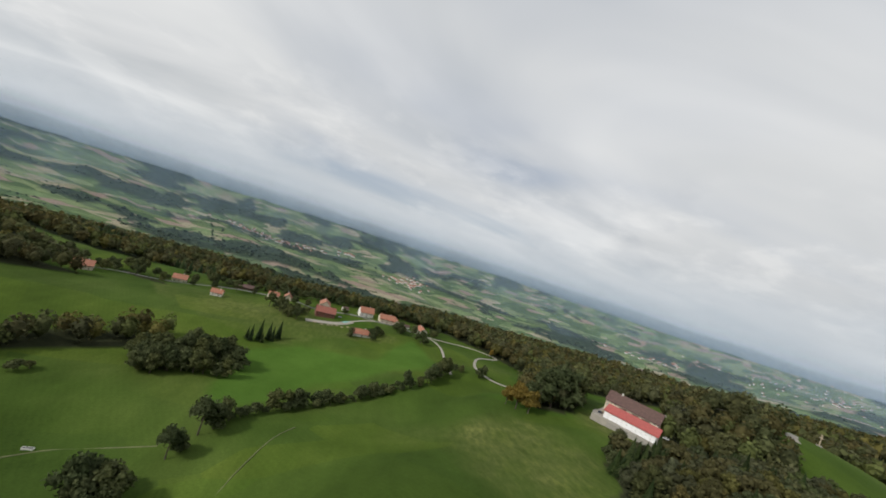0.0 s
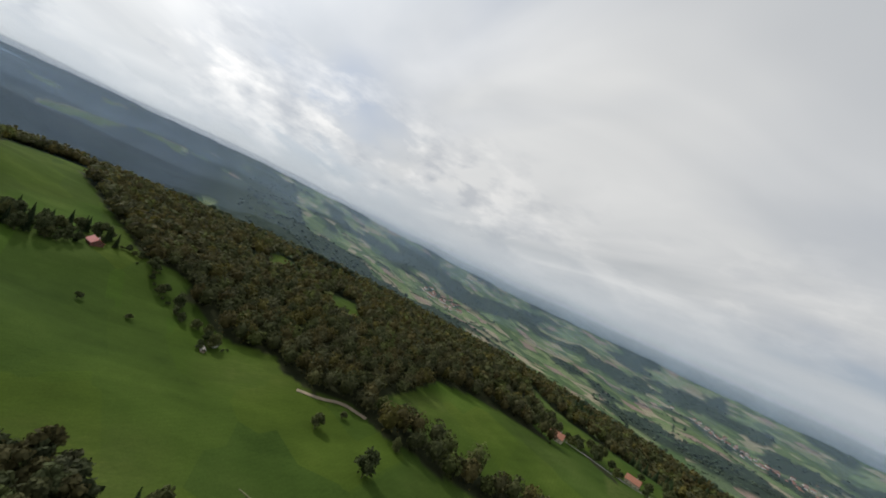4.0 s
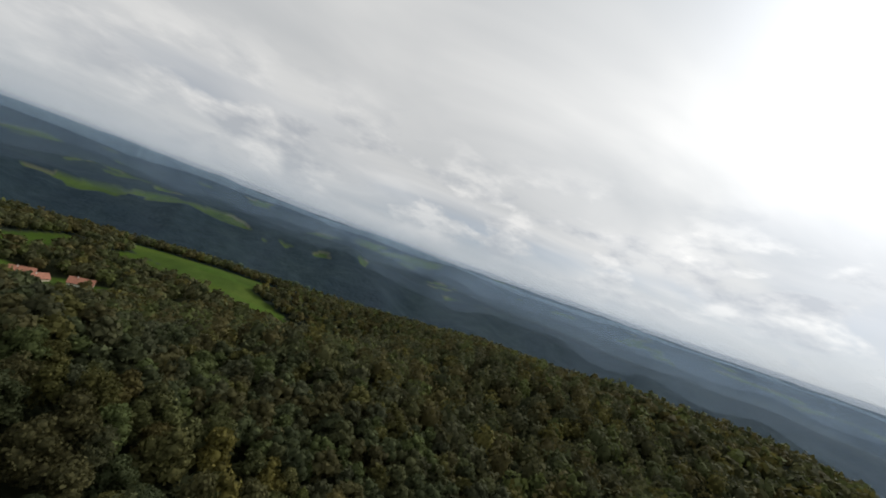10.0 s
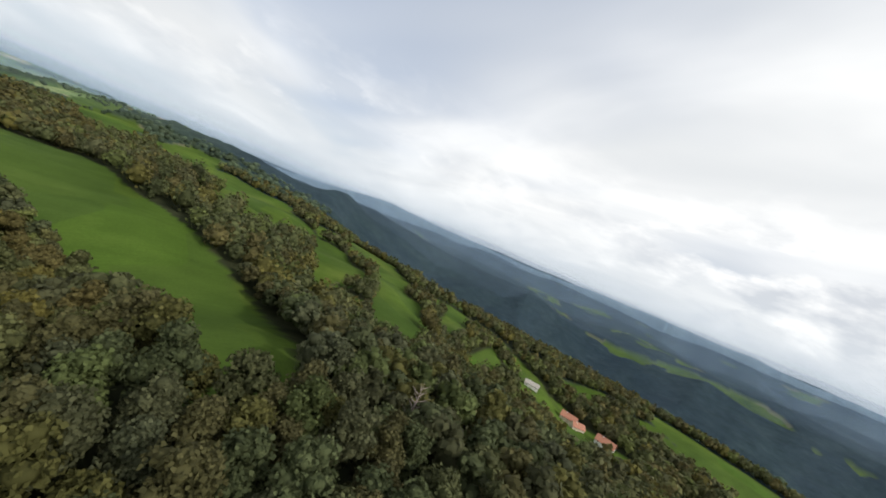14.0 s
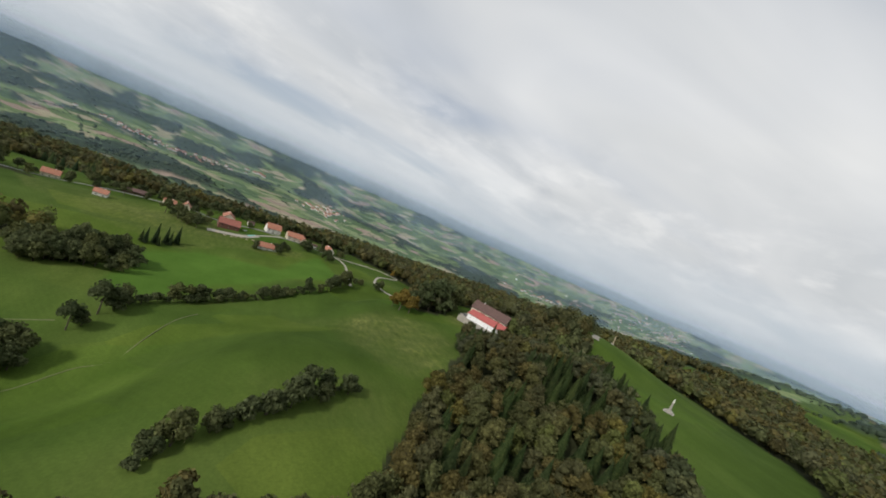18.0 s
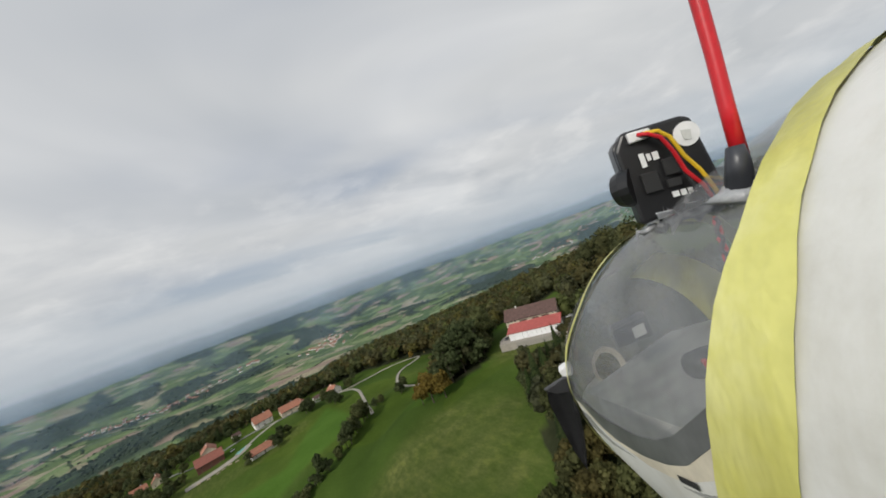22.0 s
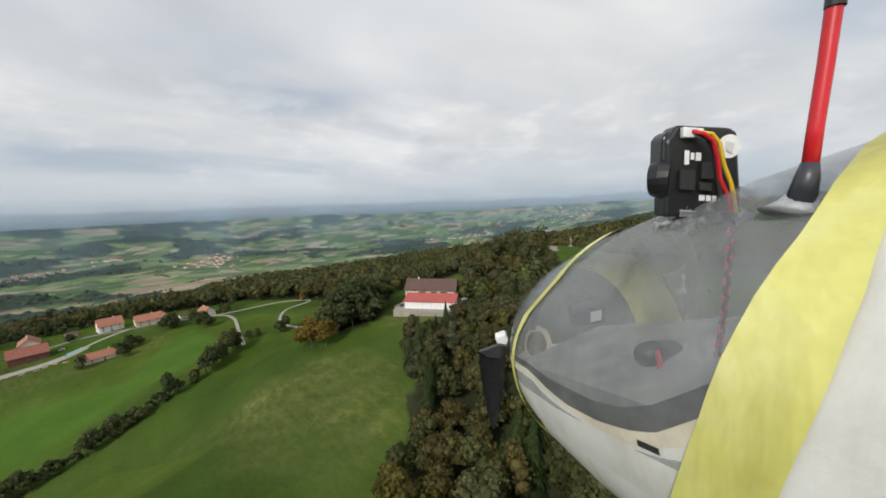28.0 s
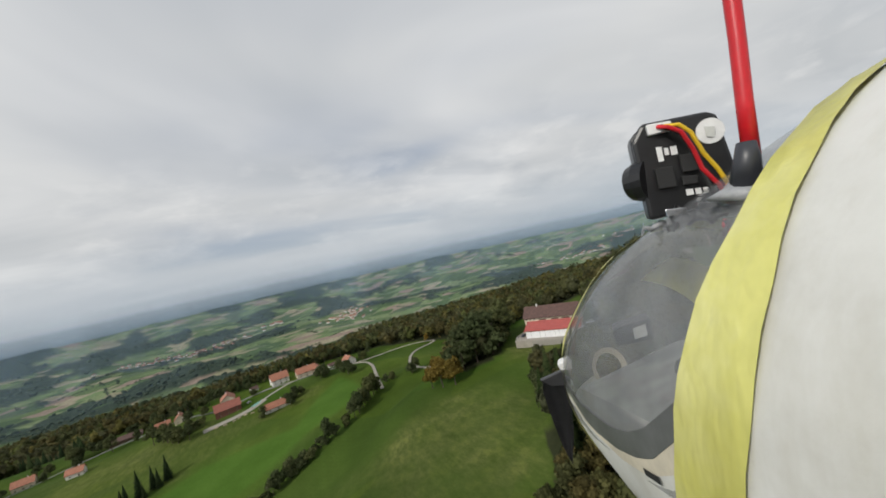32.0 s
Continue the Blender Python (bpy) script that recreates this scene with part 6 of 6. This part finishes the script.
def at(x, y, d):
    """A point d metres ahead of the camera's place, sideways and up as seen from it."""
    return Vector(((x - 784) / 648 * d, (441 - y) / 648 * d, -d))


def slab(points, d, thick, bevel=0.0):
    bm = bmesh.new()
    front = [bm.verts.new(at(x, y, d)) for x, y in points]
    rear = [bm.verts.new(at(x, y, d) + Vector((0.15, 0.05, -1)) * thick) for x, y in points]
    bm.faces.new(front[::-1])
    bm.faces.new(rear)
    for k in range(len(points)):
        j = (k + 1) % len(points)
        bm.faces.new((front[k], front[j], rear[j], rear[k]))
    bmesh.ops.recalc_face_normals(bm, faces=bm.faces)
    if bevel:
        bmesh.ops.bevel(bm, geom=list(bm.edges), offset=bevel, segments=2, affect="EDGES", profile=0.5)
    return bm


def cord(points, d, r, sides=8):
    return tube([at(x, y, d + (q[0] if q else 0)) for x, y, *q in points], [r] * len(points), sides)


def disc(x, y, d, r, thick, sides=24):
    c = at(x, y, d)
    return tube([c, c + Vector((0, 0, -thick))], [r, r], sides)


# folding propeller
part("propeller_hub", slab([(893, 628), (912, 622), (918, 634), (914, 644), (898, 645)], 0.44, 0.014, 0.002), WHITE_PLASTIC, plane, "white propeller clamp")
part("hub_pin", disc(909, 664, 0.438, 0.0035, 0.01, 10), WHITE_PLASTIC, plane)
blade = bmesh.new()
edge_l = [(866, 652), (863, 672), (866, 700), (871, 735), (877, 770), (886, 800)]
edge_r = [(915, 644), (910, 672), (909, 700), (905, 735), (898, 770), (889, 801)]
rows_b = []
for k, (l, r) in enumerate(zip(edge_l, edge_r)):
    rows_b.append([blade.verts.new(at(l[0] + (r[0] - l[0]) * f, l[1] + (r[1] - l[1]) * f, 0.43 + 0.008 * math.sin(3.14 * f) - 0.012 * f)) for f in (0, 0.25, 0.5, 0.75, 1)])
for a, b in zip(rows_b, rows_b[1:]):
    for k in range(4):
        blade.faces.new((a[k], a[k + 1], b[k + 1], b[k]))
made = bmesh.ops.solidify(blade, geom=list(blade.faces), thickness=0.0022)
part("propeller_blade", blade, CARBON, plane, "dark folding propeller blade hanging down", True)
part("blade_root", slab([(862, 652), (900, 640), (916, 644), (912, 668), (880, 664)], 0.425, 0.006, 0.0012), CARBON, plane)

# small camera module on top of the canopy
D = 0.235
module = part("camera_module", slab([(1196, 226), (1290, 232), (1303, 240), (1317, 360), (1312, 374), (1180, 382), (1178, 252)], D, 0.016, 0.002), BLACK_PLASTIC, plane, "small black camera board in a case")
part("lens_holder", slab([(1172, 248), (1184, 236), (1196, 238), (1194, 345), (1182, 348), (1172, 332)], D + 0.004, 0.018, 0.002), BLACK_PLASTIC, module)
part("lens_barrel", tube([at(1190, 318, D + 0.004), at(1172, 319, D + 0.008), at(1156, 321, D + 0.012)], [0.0125, 0.0125, 0.0105], 20), BLACK_PLASTIC, module)
part("sticker", disc(1290, 263, D - 0.001, 0.0072, 0.0006), WHITE_PLASTIC, module, "round white sticker")
part("sticker_mark", slab([(1283, 254), (1298, 258), (1295, 274), (1284, 270)], D - 0.0018, 0.0003), GREY_TRAY, module)
part("plug", slab([(1207, 228), (1243, 231), (1243, 246), (1207, 246)], D - 0.004, 0.006, 0.0008), WHITE_PLASTIC, module, "white cable plug")
for k, (x0, y0, x1, y1) in enumerate(((1211, 268, 1219, 292), (1222, 272, 1228, 284), (1231, 272, 1240, 286), (1240, 344, 1250, 354), (1253, 345, 1261, 355), (1264, 346, 1271, 356), (1275, 348, 1283, 357))):
    part("printed_bar", slab([(x0, y0), (x1, y0 + 1), (x1, y1), (x0, y1)], D - 0.0012, 0.0006), WHITE_PLASTIC, module)
for x0, y0, x1, y1 in ((1243, 288, 1266, 318), (1240, 322, 1262, 338), (1205, 300, 1232, 336)):
    part("chip", slab([(x0, y0), (x1, y0 + 2), (x1, y1), (x0, y1 - 2)], D - 0.003, 0.003, 0.0006), RUBBER, module)
for x0, x1 in ((1206, 1236), (1252, 1280)):
    part("solder_pad", slab([(x0, 368), (x1, 371), (x1, 380), (x0, 381)], D - 0.002, 0.002, 0.0005), CHROME, module)
part("red_wire", cord([(1222, 236, -0.004), (1240, 238, -0.008), (1258, 250, -0.009), (1268, 280, -0.008), (1274, 315, -0.007), (1290, 345, -0.006), (1297, 375, -0.004)], D, 0.0012), RED_CABLE, module)
part("yellow_wire", cord([(1232, 237, -0.005), (1256, 239, -0.008), (1270, 255, -0.008), (1280, 292, -0.007), (1294, 322, -0.006), (1302, 350, -0.005), (1307, 376, -0.004)], D, 0.0012), YELLOW_CABLE, module)
part("black_wire", cord([(1226, 236, -0.004), (1248, 246, -0.006), (1262, 270, -0.006), (1278, 345, -0.005), (1292, 376, -0.003)], D, 0.0014), RUBBER, module)
glue_line = [(1165 + 7.5 * k, 393 + 4 * math.sin(k * 1.7) + 3 * math.sin(k * 0.6) - 0.4 * k) for k in range(24)]
part("glue_bead", tube([at(x, y, D + 0.006 + 0.003 * math.sin(k * 2.1)) for k, (x, y) in enumerate(glue_line)], [0.0012 + 0.0022 * abs(math.sin(k * 1.3)) * math.sin(3.14 * (k + 1) / 25) for k in range(24)], 10), GLUE, plane, "lumpy milky hot glue round the camera", True)
part("glue_skirt", tube([at(x, y + 9, D + 0.012) for x, y in glue_line[3:21]], [0.0020 + 0.0008 * math.sin(k * 2.9) for k in range(18)], 10), RIM_GREY, plane, "dark torn edge of the glued seat", True)
part("twisted_wire", tube([at(1297 + 4 * math.sin(k * 1.9) - 0.022 * k * k, 398 + 8.6 * k, 0.22 - 0.0006 * k) for k in range(27)], [0.0013] * 27, 6), DARK_CABLE, plane, "thin twisted dark red wire")
part("twisted_wire", tube([at(1297 - 4 * math.sin(k * 1.9) - 0.022 * k * k, 398 + 8.6 * k, 0.221 - 0.0006 * k) for k in range(27)], [0.0012] * 27, 6), RED_CABLE, plane)

# antenna
mast = part("antenna", tube([at(1415, 285, 0.17), at(1421, 200, 0.17), at(1429, 110, 0.17), at(1436, 10, 0.17), at(1439, -60, 0.17)], [0.0031, 0.0030, 0.0030, 0.0031, 0.0031], 14), RED_CABLE, plane, "red antenna rod", True)
part("antenna_tip", tube([at(1437, 14, 0.1695), at(1441, -70, 0.1695)], [0.0036, 0.0036], 14), BLACK_PLASTIC, mast)
part("antenna_sleeve", tube([at(1402, 330, 0.168), at(1412, 285, 0.168), at(1415, 262, 0.168)], [0.0056, 0.0044, 0.0033], 14), SHRINK, mast, "grey shrink sleeve", True)
part("antenna_foot", tube([at(1394, 352, 0.17), at(1400, 335, 0.17), at(1406, 315, 0.17)], [0.0135, 0.0082, 0.0050], 16), GLUE, mast, "milky glue at the antenna foot", True)

# inside the canopy
bm = skin([0.05, 0.09, 0.14, 0.20, 0.26], [184, 215, 260, 300, 330, 356], 0.93)
part("inner_tray", bm, GREY_TRAY, plane, "grey inner tray below the canopy", True)
bm = bmesh.new()
flat_pts = [hull(s, a, 0.88) for s, a in ((0.05, 182), (0.27, 178), (0.27, 18), (0.05, 14))]
bm.faces.new([bm.verts.new(p) for p in flat_pts])
bmesh.ops.solidify(bm, geom=list(bm.faces), thickness=0.003)
part("deck", bm, GREY_TRAY, plane, "pale grey deck plate inside the canopy")
inner = part("receiver", slab([(1030, 570), (1090, 560), (1090, 595), (1030, 600)], 0.33, 0.02, 0.002), BLACK_PLASTIC, plane, "small black receiver under the canopy")
part("printed_mark", slab([(1062, 572), (1082, 568), (1082, 586), (1062, 590)], 0.327, 0.001), GREY_TRAY, inner)
part("servo_camera", tube([at(1160, 640, 0.27), at(1175, 642, 0.28), at(1215, 640, 0.29)], [0.009, 0.010, 0.008], 18), BLACK_PLASTIC, plane, "round black camera inside the canopy", True)
part("servo_wire", cord([(1180, 632, 0.0), (1186, 655, 0.0), (1184, 672, 0.0)], 0.262, 0.0018), RED_CABLE, plane)
part("inner_strap", skin([0.088, 0.104, 0.120, 0.136], [10 + 5 * k for k in range(14)], 0.96), TAPE, plane, "yellow strap inside the canopy", True)
part("canopy_rib", skin([0.106, 0.113, 0.120], [92 + 5 * k for k in range(14)], 0.97), PLANK, plane, "brownish rib inside the canopy", True)
part("belly_seam", skin([0.176, 0.179], [203 + 5 * k for k in range(16)], 1.006), FOAM_SHADE, plane, "brown glue line down the belly", True)
part("vent_hole", skin([0.243, 0.250, 0.257], [183.2, 184.0, 184.8], 1.044), RUBBER, plane, "small black gap under the canopy")
for k, (s0, a0) in enumerate(((0.10, 205), (0.13, 222), (0.185, 214), (0.20, 232), (0.08, 218))):
    part("scuff", skin([s0, s0 + 0.003, s0 + 0.005], [a0, a0 + 1.5, a0 + 4], 1.004), FOAM_SHADE, plane)
# torn shreds of glue under the camera module
shred_rng = random.Random(3)
for k in range(16):
    x0, y0 = 1172 + 10.5 * k + shred_rng.uniform(-5, 5), 392 + shred_rng.uniform(-9, 8)
    shred = bmesh.new()
    root = at(x0, y0, D + 0.004)
    corner = [root + Vector((shred_rng.uniform(-0.007, 0.007), shred_rng.uniform(-0.006, 0.010), shred_rng.uniform(-0.004, 0.006))) for _ in range(4)]
    shred.faces.new([shred.verts.new(p) for p in (corner[0], corner[1], root, corner[2])])
    bmesh.ops.solidify(shred, geom=list(shred.faces), thickness=0.0006)
    part("glue_shred", shred, GLUE, plane)
